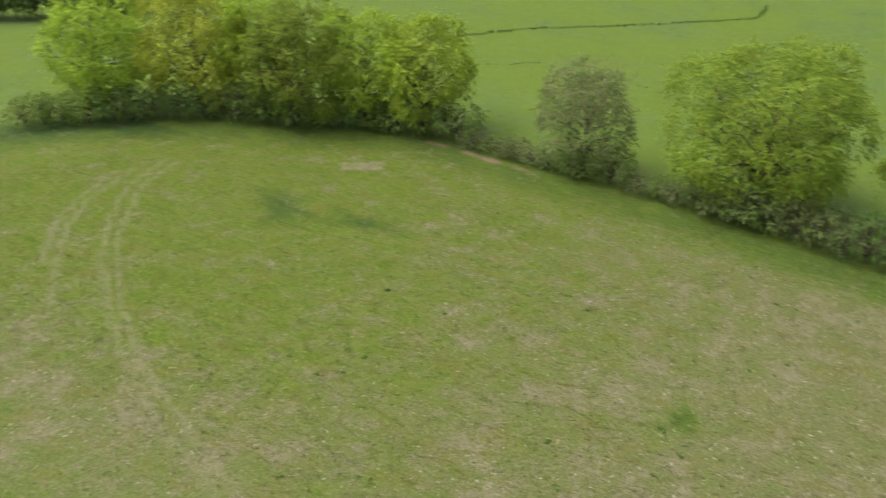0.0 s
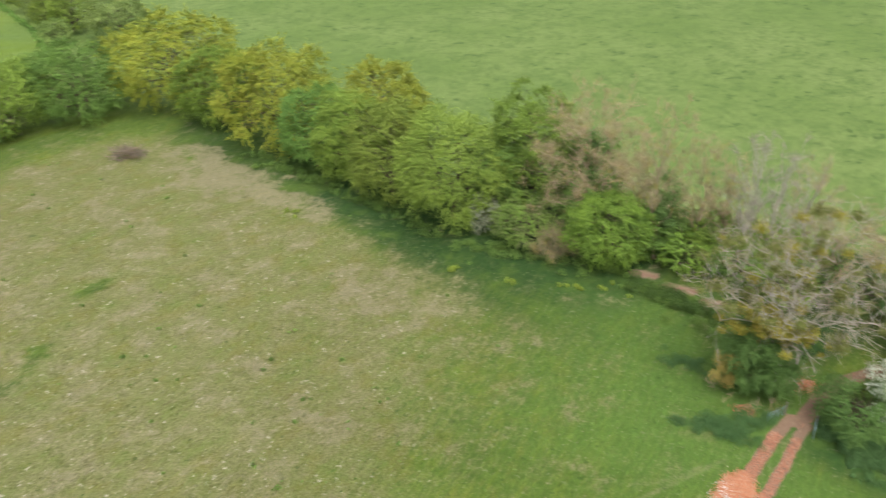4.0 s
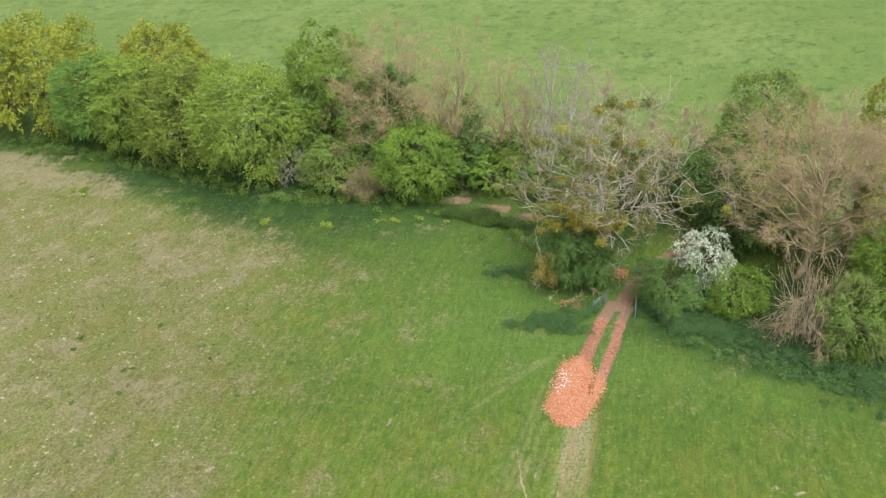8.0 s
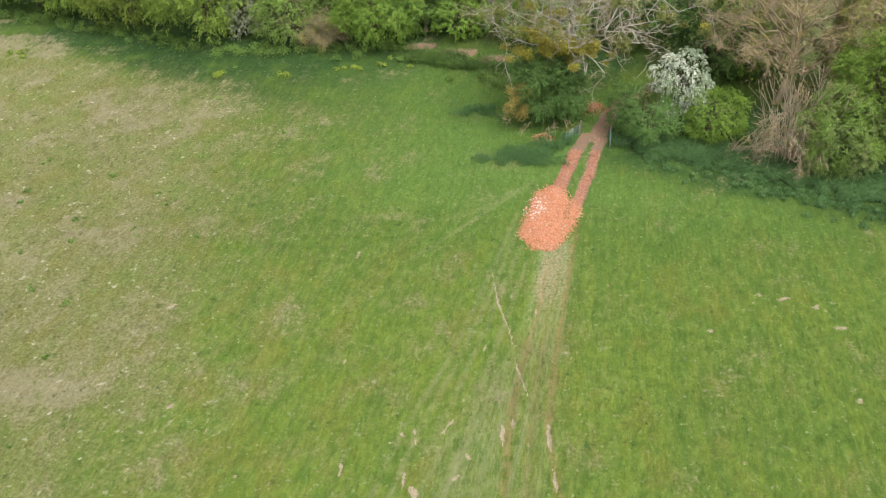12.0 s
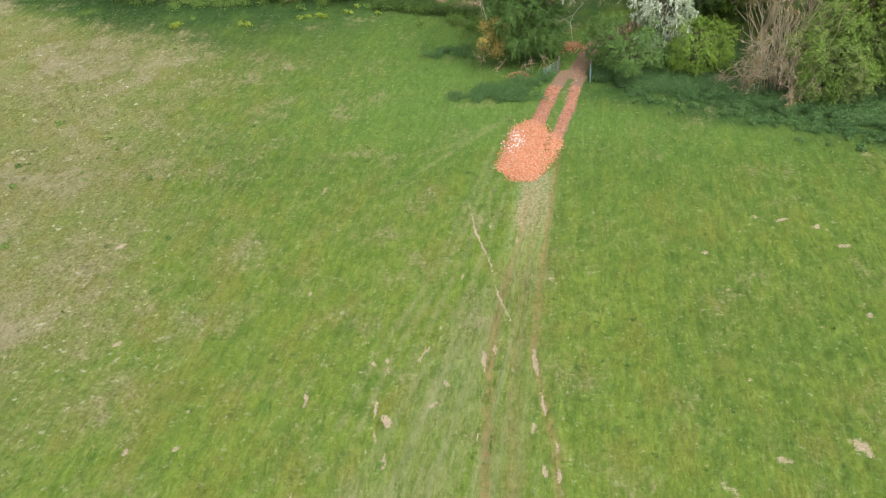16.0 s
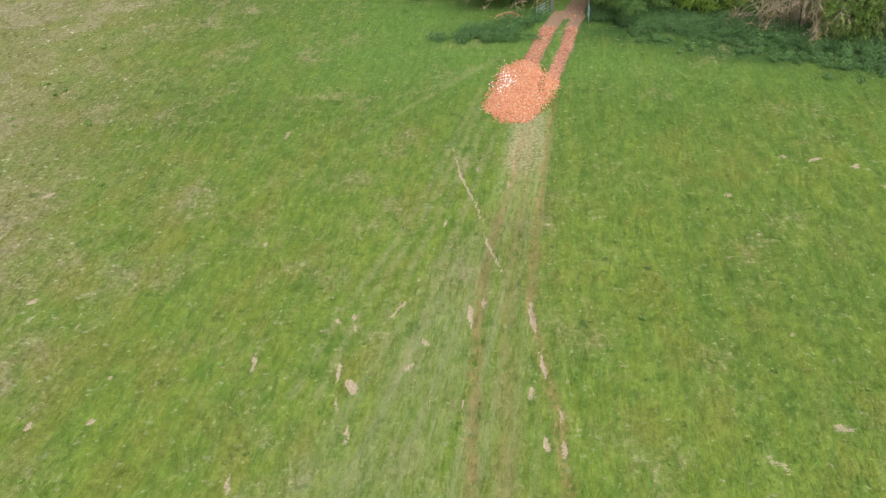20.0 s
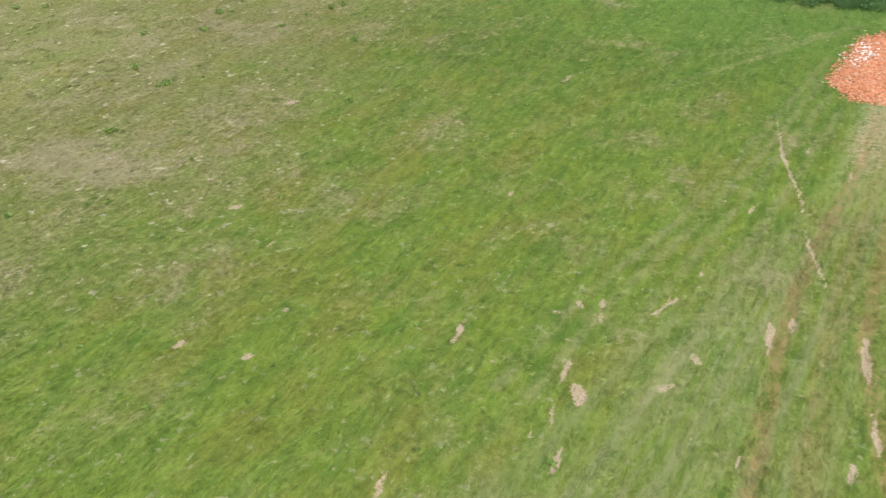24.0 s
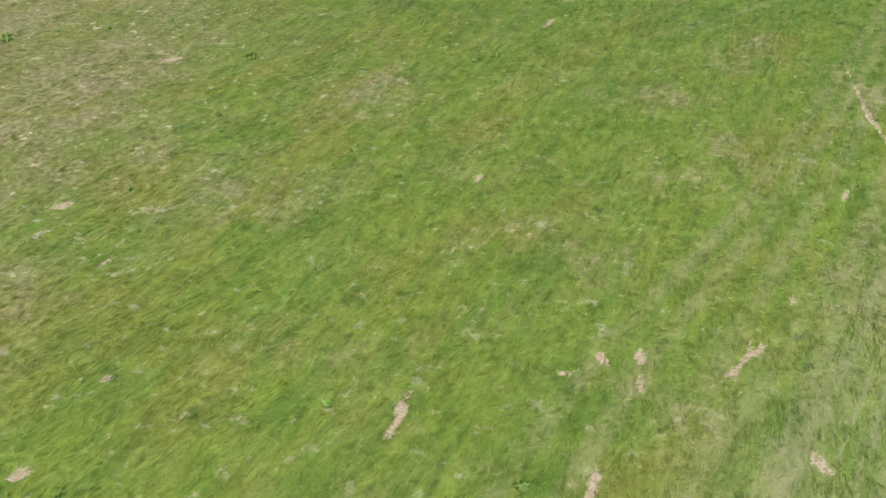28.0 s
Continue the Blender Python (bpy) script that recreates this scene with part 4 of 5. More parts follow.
def shrub(x, y, h, r, leaf, label, group, turn, kind=0, twiggy=False):
    ob = thing("hedge_shrub", x, y, label, "shrub", group)
    ob.matrix_world = ob.matrix_world @ Matrix.Diagonal((r / 3, r / 3, h / 5, 1)) @ pose(0, 0, 0, 0, 0, turn)
    part("trunk", SHRUBS[kind][0], ob)
    part("crown", SHRUBS[kind][1], ob, "", LEAF[leaf])
    if twiggy:
        part("brushwood", HAZE[kind], ob, "haze of fine grey-brown twigs")["kind"] = "stuff"
    return ob


def along(line, step):
    for (ax, ay), (bx, by) in zip(line[:-1], line[1:]):
        n = max(1, round(math.hypot(bx - ax, by - ay) / step))
        for i in range(n):
            yield ax + (bx - ax) * (i + 0.5) / n, ay + (by - ay) * (i + 0.5) / n, (by - ay, ax - bx)


def sprays(seed, tips, each, low, high, width):
    """Fine twigs: thin slips fanning out from the branch tips."""
    g = np.random.default_rng(seed)
    p = np.repeat(np.array(tips), each, axis=0)
    n = len(p)
    out = p - p.mean(0)
    out /= np.maximum(np.linalg.norm(out, axis=1, keepdims=True), 1e-6)
    d = out * 0.6 + g.normal(size=(n, 3)) * 0.6 + np.array([0, 0, 0.25])
    d /= np.linalg.norm(d, axis=1, keepdims=True)
    side = np.cross(d, g.normal(size=(n, 3)))
    side *= width / np.maximum(np.linalg.norm(side, axis=1, keepdims=True), 1e-6)
    p = p + g.normal(size=(n, 3)) * 0.15
    v = np.stack([p - side, p + side, p + d * g.uniform(low, high, (n, 1))], 1)
    return v.reshape(-1, 3), np.arange(n * 3).reshape(-1, 3)


HAZE = [np_mesh("brushwood", *sprays(seed, tips, 5, 0.4, 1.1, 0.013), DARKSPRAY) for tips, seed in SHRUB_TWIGS]
SHRUB_LABEL = {"deep": "dark green hawthorn shrub in the hedge", "green": "green hazel shrub in the hedge", "hedge": "dull grey-green blackthorn shrub in the hedge", "lime": "light green hazel shrub in the hedge",
               "grey": "grey-green twiggy elder shrub in the hedge", "yellowgreen": "bright yellow-green maple shrub in the hedge"}
rng = random.Random(7)
for x, y, out in along(HEDGE_WEST, 3.5):
    leaf = rng.choice(("deep", "hedge", "hedge", "green", "grey", "hedge", "deep", "grey"))
    tall, wide = rng.uniform(5.0, 8.0), rng.uniform(2.9, 4.4)
    if y < -75:
        leaf, tall = rng.choice(("lime", "green", "hedge", "deep")), rng.uniform(4.5, 7.5)
    elif -72 < y < -50 or -46 < y < -36:
        leaf, tall, wide = rng.choice(("grey", "hedge")), rng.uniform(2.6, 4.2), rng.uniform(2.2, 3.0)
    shrub(x - 3.2 + rng.uniform(-1.0, 0.8), y + rng.uniform(-0.9, 0.9), tall, wide, leaf, SHRUB_LABEL[leaf], "western hedge", rng.uniform(0, 360), rng.randrange(6), leaf == "grey")


# ---- bare, dead and ivy-grown trees ----
def wood_tree(name, x, y, label, boughs, twig_material, seed, twigs=0, group="", sides=5, reach=(0.35, 0.85)):
    """Trunk and single limbs as parts; boughs: (place, way, length, radius, depth, options)."""
    tree = thing(name, x, y, label, "tree", group)
    ends = []
    for i, (p, d, length, radius, depth, opts) in enumerate(boughs):
        out = []
        grow(random.Random(seed * 31 + i), list(p), list(d), length, radius, depth, out, ends, **opts)
        v, f = tubes(out, sides if depth < 3 else 3)
        part("trunk" if i == 0 else "limb", np_mesh("limb", v, f, twig_material, True), tree)
    if twigs:
        v, f = sprays(seed, ends, twigs, *reach, 0.016)
        part("brushwood", np_mesh("brushwood", v, f, DEADWOOD if twig_material == DEADWOOD else DARKSPRAY if twig_material == GREYBROWN else SPRAY), tree, "haze of fine bare twigs")["kind"] = "stuff"
    return tree, ends


def bare_tree(name, x, y, label, height, radius, low, wood, seed, limbs=16, side=7, twigs=5, group="", thick=0.26, up=0.0, spray=None, reach=(0.4, 1.0), crook=0.045):
    """A leafless tree: limbs that arch out to a rounded crown, side branches all along them, fine twigs at all ends."""
    r = random.Random(seed)
    tree = thing(name, x, y, label, "tree", group)
    half = (height - low) * 0.5
    p, bole, spine = Vector((0, 0, -0.3)), [], []
    for i in range(8):
        q = Vector((p.x + r.gauss(0, 0.02 * height * 0.6), p.y + r.gauss(0, 0.02 * height * 0.6), -0.3 + (height * 0.8 + 0.3) * (i + 1) / 8))
        bole.append((*p, *q, thick * (1.05 - i / 8.5), thick * (1.05 - (i + 1) / 8.5)))
        spine.append(q)
        p = q
    part("trunk", np_mesh("trunk", *tubes(bole, 6), wood, True), tree)
    ends = []
    for k in range(limbs):
        u = (k + 0.5) / limbs
        turn, lift = 2.399963 * k + r.uniform(-0.3, 0.3), 1 - 1.55 * u
        flat = math.sqrt(max(0.05, 1 - abs(lift) ** 2.4))
        far = r.uniform(0.82, 1.05)
        tip = Vector((math.cos(turn) * flat * radius * far, math.sin(turn) * flat * radius * far, low + half + lift * half * far))
        start = spine[max(0, min(6, int((tip.z * (0.78 - 0.1 * up) - radius * flat * (0.35 + up)) / height * 9)))]
        bend = start.lerp(tip, 0.5) + Vector((r.gauss(0, 0.08), r.gauss(0, 0.08), 0.10 + 0.1 * r.random())) * radius
        out, size = [], thick * (0.52 - 0.22 * (1 - u))
        spots, last = [], start
        steps = 6 if crook < 0.06 else 11
        for i in range(steps):
            w = (i + 1) / steps
            q = start * (1 - w) ** 2 + bend * 2 * w * (1 - w) + tip * w * w + Vector((r.gauss(0, 1), r.gauss(0, 1), r.gauss(0, 1))) * radius * crook
            fat = [max(0.018, size * (1 - 0.84 * (i + j) / steps)) for j in (0, 1)]
            out.append((*last, *q, *fat))
            spots.append((q, (q - last).normalized(), fat[1]))
            last = q
        ends.append(tuple(last))
        for i in range(side):
            a, d, fat = spots[min(steps - 1, 1 + int(r.random() ** 0.8 * (steps - 1)))]
            d = (d * 0.7 + Vector((r.gauss(0, 0.75), r.gauss(0, 0.75), r.gauss(0.12, 0.6)))).normalized()
            long, b = radius * r.uniform(0.18, 0.36), a
            bends = 3 if crook < 0.06 else 5
            for j in range(bends):
                d = (d + Vector((r.gauss(0, 6.6 * crook), r.gauss(0, 6.6 * crook), r.gauss(0.08, 5.5 * crook)))).normalized()
                q = b + d * long / bends
                out.append((*b, *q, max(0.016, fat * (0.5 - 0.36 * j / bends)), max(0.014, fat * (0.5 - 0.36 * (j + 1) / bends))))
                for _ in range(2 if bends == 3 else 1):
                    e = (d + Vector((r.gauss(0, 0.8), r.gauss(0, 0.8), r.gauss(0.1, 0.6)))).normalized()
                    tipped = q + e * long * r.uniform(0.25, 0.5)
                    out.append((*q, *tipped, 0.02, 0.012))
                    ends.append(tuple(tipped))
                b = q
            ends.append(tuple(b))
        part("limb", np_mesh("limb", *tubes(out, 3), wood, True), tree)
    if twigs:
        part("brushwood", np_mesh("brushwood", *sprays(seed, ends, twigs, *reach, 0.009), spray or SPRAY), tree, "haze of fine bare twigs")["kind"] = "stuff"
    return tree, ends


g = np.random.default_rng(31)
tips = g.normal(size=(1500, 3)) * np.array([3.3, 3.3, 4.0]) + np.array([0, 0, 10.5])
tips[:, 2] = np.minimum(tips[:, 2], 17.5)
v, f = sprays(31, tips[tips[:, 2] > 8], 5, 0.5, 1.3, 0.013)
part("brushwood", np_mesh("brushwood", v, f, DARKSPRAY), thorn, "haze of fine grey-brown bare twigs")["kind"] = "stuff"
bare_tree("bare_tree", -24.0, 80.2, "bare tan and purple-brown twiggy tree not yet in leaf", 16.0, 6.8, 1.6, LICHEN, 1, 30, 10, 9, thick=0.22)
bare_tree("bare_tree", 17.8, 61.5, "large bare pinkish-brown tree with yellow lichen", 15.2, 7.6, 1.6, LICHEN, 2, 36, 11, 9, thick=0.3)
bare_tree("bare_tree", 22.5, 66.0, "bare brown twiggy tree behind the coppice", 12.0, 6.0, 1.5, TWIGS, 12, 24, 9, 9, thick=0.2)
bare_tree("dead_bush", -25.1, 73.9, "withered brown twiggy bush at the wood edge", 3.0, 2.3, 0.1, TWIGS, 6, 18, 8, 7, thick=0.06, spray=OLIVESPRAY)[0]["category"] = "bush"
bare_tree("bare_tree", 8.4, 77.6, "small bare brown twiggy tree behind the lane", 8.5, 4.2, 1.0, TWIGS, 3, 14, 7, 6, thick=0.14)
bare_tree("bare_tree", 3.0, 74.0, "small bare pale brown tree behind the dead tree", 9.0, 3.6, 2.0, TWIGS, 4, 12, 7, 6, thick=0.14)
for i, (x, y, h, wide) in enumerate(((-14.8, 77.0, 18.2, 3.4), (-11.2, 77.5, 14.5, 3.0), (-6.3, 76.5, 16.4, 2.6), (-3.3, 77.2, 15.4, 2.8), (-0.7, 79.5, 12.5, 2.4), (-9.0, 80.0, 11.5, 2.6), (-17.6, 79.5, 12.5, 3.0))):
    bare_tree("dead_tree", x, y, "tall slim leafless grey tree among the thicket" if i in (2, 3) else "tall leafless brown tree among the thicket", h, wide, h * 0.24, PALEWOOD if i in (2, 3, 4) else LICHEN,
              50 + i, 15, 6, 3 if i in (2, 3) else 5, "dead trees behind the bank", 0.26 if i in (0, 2) else 0.2, 0.5, DEADWOOD if i in (2, 3) else SPRAY, (0.3, 0.9))

# the dead tree with mistletoe: leaning grey trunk, crooked limbs, ivy round the foot
r = random.Random(5)
mistle_tree, tips = bare_tree("dead_tree", 0.4, 59.6, "dead grey tree with crooked limbs, mistletoe and ivy", 15.8, 8.6, 4.6, PALEWOOD, 77, 24, 11, 8, thick=0.2, spray=OLIVESPRAY, reach=(0.2, 0.8), crook=0.062)
lv, lf = leaves(np.random.default_rng(3), [[0, 0, 0]] * 3, [0.5, 0.4, 0.45], 260, 0.12, 0.9)
MISTLETOE = np_mesh("mistletoe", lv, lf, LEAF["mistletoe"])
r.shuffle(tips)
for i, tip in enumerate([t for t in tips if t[2] > 8.0][:80]):
    ball = part("mistletoe", MISTLETOE, mistle_tree, "yellow-brown mistletoe ball", LEAF["mistletoe_green"] if i % 5 else None)
    ball.matrix_local = Matrix.Translation(Vector(tip) * 0.94 + Vector((0, 0, 0.3))) @ Matrix.Scale(r.uniform(0.6, 1.7), 4)
for k in range(70):
    ball = part("mistletoe", MISTLETOE, mistle_tree, "yellow-brown mistletoe ball")
    ball.matrix_local = Matrix.Translation((r.gauss(-0.2, 1.9), r.gauss(-1.9, 0.8), r.gauss(6.8, 0.7))) @ Matrix.Scale(r.uniform(0.6, 1.5), 4)
rng_np = np.random.default_rng(8)
# the ivy stands round the foot like a leafy column
c, z, w = crown_lobes(rng_np, 6.6, 3.3, 0.2, 0.14)
c[:, 1] *= 0.8
lv, lf = crown_leaves(rng_np, c + np.array([-1.4, -1.2, 0]), z, w, 62000, 0.115, 0.6, 0.1)
lv[:, 2] = np.maximum(lv[:, 2], -0.1)
part("ivy", np_mesh("ivy", lv, lf, LEAF["ivy"]), mistle_tree, "dark green ivy round the foot of the trunk")
centres = [[rng_np.normal(-4.0, 0.5), rng_np.normal(-2.7, 0.5), z] for z in np.linspace(1.0, 3.6, 18)]
lv, lf = leaves(rng_np, centres, [0.6] * 18, 4200, 0.1, 0.9)
part("withered_ivy", np_mesh("withered_ivy", lv, lf, LEAF["rust"]), mistle_tree, "rusty brown dead ivy leaves")
boughs = []
for k in range(7):
    a = r.uniform(3.3, 6.0)
    boughs.append(((math.cos(a) * 2.2 - 2.0, math.sin(a) * 1.6 - 2.2, r.uniform(0.9, 1.6)), (math.cos(a) * 0.8, math.sin(a) * 0.8, -0.35), r.uniform(0.5, 0.9), 0.022, 2, dict(spread=0.7, droop=0.5, rise=0.0, forks=3, keep=0.65)))
wood_tree("dead_ivy_stems", 0.7, 59.4, "tangle of bare tan ivy stems hanging to the ground", boughs, TWIGS, 78, 1)[0]["category"] = "dead stems"
# ivy on the tall trees
for x, y, low, high in ((-14.8, 77.0, 2, 9.5), (-24.3, 80.8, 6, 12)):
    ivy = thing("ivy", x, y, "dark ivy climbing up a bare trunk", "ivy")
    centres = [[rng_np.normal(0.6, 0.5), rng_np.normal(0, 0.5), z] for z in np.linspace(low, high, 16)]
    lv, lf = leaves(rng_np, centres, [0.9] * 16, 2600, 0.24, 1.0)
    part("leaves", np_mesh("leaves", lv, lf, LEAF["ivy"]), ivy)

# the coppiced willow: a sheaf of pale stems, drooping dead branches in front
r = random.Random(9)
boughs = []
for k in range(56):
    a = r.uniform(0, 6.28)
    d = r.uniform(0, 1.2)
    boughs.append(((math.cos(a) * d * 1.2, math.sin(a) * d, -0.2), (math.cos(a) * 0.2 * d + r.gauss(0, 0.09), math.sin(a) * 0.15 * d, 1), r.uniform(3.8, 6.4), r.uniform(0.016, 0.034), 1, dict(spread=0.3, rise=0.2, forks=3, keep=0.34)))
for k in range(64):
    a = r.uniform(-3.6, 0.45)
    d = r.uniform(0.5, 1.5)
    boughs.append(((math.cos(a) * d, math.sin(a) * d, r.uniform(1.6, 4.6)), (math.cos(a) * 0.5, math.sin(a) * 0.5, 0.1), r.uniform(0.8, 1.5), r.uniform(0.014, 0.026), 2, dict(spread=0.55, droop=0.9, rise=0.0, forks=3, keep=0.68)))
wood_tree("coppiced_willow", 17.5, 51.9, "coppiced willow with a sheaf of pale bare stems", boughs, STEMS, 90, 2)
boughs = []
for k in range(14):
    a = r.uniform(-3.6, 0.4)
    boughs.append(((math.cos(a) * 0.4, math.sin(a) * 0.4, r.uniform(0.6, 2.0)), (math.cos(a) * 0.8, math.sin(a) * 0.8, 0.1), r.uniform(0.8, 1.4), 0.028, 2, dict(spread=0.55, droop=0.9, rise=0.0, forks=3, keep=0.62)))
wood_tree("dead_bush", 15.2, 53.2, "fallen dead brown branches hanging over the nettles", boughs, TWIGS, 91, 2)[0]["category"] = "bush"

# ---- low growth: nettles, brambles, docks ----
def low_growth(name, label, spots, leaf, leaf_size, per, seed, category="plants"):
    """Leafy clumps on the ground at (x, y, radius, height)."""
    g = np.random.default_rng(seed)
    centres = [[x, y, float(ground_z(x, y)) + h * 0.35] for x, y, rad, h in spots]
    sizes = [rad for _, _, rad, _ in spots]
    flat = float(np.mean([h / rad for _, _, rad, h in spots])) * 0.7
    lv, lf = leaves(g, centres, sizes, per * len(spots), leaf_size, flat)
    lv[:, 2] = np.maximum(lv[:, 2], ground_z(lv[:, 0], lv[:, 1]) - 0.02)
    ob = new(name, np_mesh(name, lv, lf, LEAF[leaf]))
    return tagged(ob, label, category, kind="stuff")


r = random.Random(21)
band = []
for _ in range(430):
    u = r.random()
    x = 4.6 + 21 * u
    inner, outer = np.interp(x, [4.7, 8.5, 13.6, 18.6, 25], [57.0, 55.8, 54.0, 52.0, 50.5]), np.interp(x, [4.7, 8.5, 13.6, 18.6, 25], [54.4, 52.6, 50.9, 48.0, 44.5])
    band.append((x, outer + (inner - outer) * (r.random() ** 0.7 - 0.25 * (r.random() < 0.15)), r.uniform(0.4, 0.8), r.uniform(0.4, 0.8)))
for _ in range(150):
    x = 7 + 18 * r.random()
    edge = float(np.interp(x, [4.7, 8.5, 13.6, 18.6, 25], [54.4, 52.6, 50.9, 48.0, 44.5]))
    band.append((x, edge - abs(r.gauss(0, 1.3)), r.uniform(0.15, 0.4), 0.3))
low_growth("nettles", "band of dark green nettles along the wood edge", band, "nettle", 0.085, 400, 1)
spots = [(r.gauss(-2.8, 1.6), r.gauss(52.5, 0.7), r.uniform(0.35, 0.7), 0.5) for _ in range(75)] + [(r.gauss(-7.3, 1.2), r.gauss(59.8, 0.8), r.uniform(0.3, 0.6), 0.5) for _ in range(30)] \
    + [(r.gauss(-0.2, 0.9), r.gauss(54.6, 0.6), r.uniform(0.35, 0.6), 0.8) for _ in range(26)]
edge = []
for x, y, out in along(HEDGE_NORTH[4:13], 0.55):  # rank grass and nettles at the foot of the wood edge
    d = 2.6 + r.gauss(0, 0.9)
    size = math.hypot(*out)
    edge.append((x + out[0] / size * d, y + out[1] / size * d, r.uniform(0.45, 0.8), r.uniform(0.5, 0.9)))
low_growth("rank_growth", "rank dark nettles and grass at the foot of the wood edge", [e for e in edge if near_line(np.array([e[0]]), np.array([e[1]]), PATH)[0] > 1.2], "deep", 0.12, 190, 6)
low_growth("nettle_patch", "dark green nettle patch on the pasture near the gate", spots, "nettle", 0.085, 170, 2)
spots = [(r.uniform(-15.5, -5.0), 0, r.uniform(0.5, 0.9), r.uniform(0.7, 1.3)) for _ in range(70)]
spots = [(x, float(np.interp(x, [-15.5, -12, -8, -5], [71.2, 70.2, 69.2, 67.8])) + r.uniform(-1.2, 1.0), a, b) for x, _, a, b in spots]
spots = [e for e in spots if near_line(np.array([e[0]]), np.array([e[1]]), PATH)[0] > 1.3]
low_growth("brambles", "brambles covering the low bank at the wood edge", spots, "dark", 0.11, 260, 3)
spots = [(-34.6 + r.gauss(0, 0.7), 67.6 + r.gauss(0, 0.5), 0.4, 0.4) for _ in range(7)] + [(-27.6 + r.gauss(0, 0.35), 67.3 + r.gauss(0, 0.3), 0.35, 0.4) for _ in range(4)] \
    + [(-60.3 + r.gauss(0, 1.0), 73.0 + r.gauss(0, 0.5), 0.4, 0.4) for _ in range(6)] + [(r.uniform(-24, -13), 69.5 + r.gauss(0, 0.8), 0.35, 0.4) for _ in range(10)]
low_growth("yellow_weeds", "yellow-green flowering weeds at the pasture edge", spots, "weed", 0.15, 60, 4)
spots = [(r.uniform(-110, -20), r.uniform(-60, 75), r.uniform(0.12, 0.35), 0.2) for _ in range(150)] + [(r.uniform(-34, -2), r.uniform(12, 60), r.uniform(0.06, 0.14), 0.12) for _ in range(70)] \
    + [(r.uniform(3, 24), r.uniform(10, 46), r.uniform(0.06, 0.14), 0.12) for _ in range(70)]
spots += [(x + r.gauss(0, 0.25), y + r.gauss(0, 0.2), r.uniform(0.12, 0.3), 0.25) for x, y in TUFTS for _ in range(2)]
spots = [s for s in spots if inside(np.array([s[0]]), np.array([s[1]]), FIELD)[0]]
low_growth("thistles", "scattered dark green thistle tufts in the pasture", spots, "deep", 0.12, 30, 5)

# ---- far fields: hedges, a ditch and a wood ----
for line, leaf, tall, label in (
        ([(-185.3, -114.8), (-204.8, -103.9), (-222.0, -87.1), (-238.6, -73.7), (-260.3, -57.2), (-280.9, -58.5)], "deep", 0.55, "overgrown ditch with low bushes between far fields"),
        ([(-91.3, 209.2), (-75.5, 199.4), (-59.0, 194), (-45.9, 194.4), (-33.2, 198), (-12.0, 202)], "dark", 1.1, "low dark hedge across the far pasture"),
        ([(-142, 106), (-164.0, 121.0), (-181.5, 129.0), (-201.5, 138.5), (-262, 166)], "deep", 0.8, "overgrown ditch between far fields"),
        ([(-291, 62), (-268, 84), (-247, 101), (-236, 122)], "deep", 0.8, "overgrown ditch across the western field"),
        ([(-165.8, -98.7), (-171, -93), (-178, -87.5)], "deep", 0.3, "line of dark tussocks in a far field"),
        ([(-182, -74), (-177.3, -66), (-170.5, -50)], "deep", 0.3, "row of dark tussocks along an old furrow")):
    g = random.Random(len(label))
    wide = min(1.0, tall * 0.7)
    spots = [(x + g.uniform(-0.5, 0.5), y + g.uniform(-0.5, 0.5), wide * g.uniform(1.0, 1.5), tall) for x, y, _ in along(line, 1.2) if tall > 0.5 or g.random() < 0.5]
    low_growth("far_hedge", label, spots, leaf, 0.4 if tall > 0.6 else 0.3, 44, 11, "hedge")
g = random.Random(3)
for i in range(16):
    u = i / 15
    shrub(-126 - 34 * u + g.uniform(-3, 3), -222 + 26 * u + g.uniform(-5, 5), g.uniform(9, 13), g.uniform(4, 6), g.choice(("dark", "deep", "dark")),
          "dark green tree of the far wood", "far wood", g.uniform(0, 360), g.randrange(6))


# ---- brick rubble in the gateway ----
def rubble_material(name, a, b, c):
    m = Nodes(name)
    one = m.add("ShaderNodeNewGeometry").outputs["Random Per Island"]
    ob = m.add("ShaderNodeObjectInfo").outputs["Random"]
    v = m.math("FRACT", m.math("ADD", one, ob))
    colour = m.mix(m.ramp(v, 0.0, 0.8), a, b)
    colour = m.mix(m.ramp(v, 0.88, 0.90), colour, c)
    colour = m.mix(m.math("MULTIPLY", m.ramp(m.noise(22.0, 3), 0.55, 0.7), 0.4), colour, (0.42, 0.33, 0.25))
    return m.done(colour, 0.92, 0.2)


BRICK = rubble_material("broken_red_brick", (0.320, 0.116, 0.055), (0.480, 0.220, 0.124), (0.42, 0.31, 0.22))
CRUSHED = rubble_material("crushed_muddy_brick", (0.275, 0.112, 0.066), (0.42, 0.207, 0.134), (0.36, 0.265, 0.19))
PLASTER = rubble_material("white_plaster_lumps", (0.46, 0.45, 0.43), (0.72, 0.71, 0.69), (0.40, 0.33, 0.28))


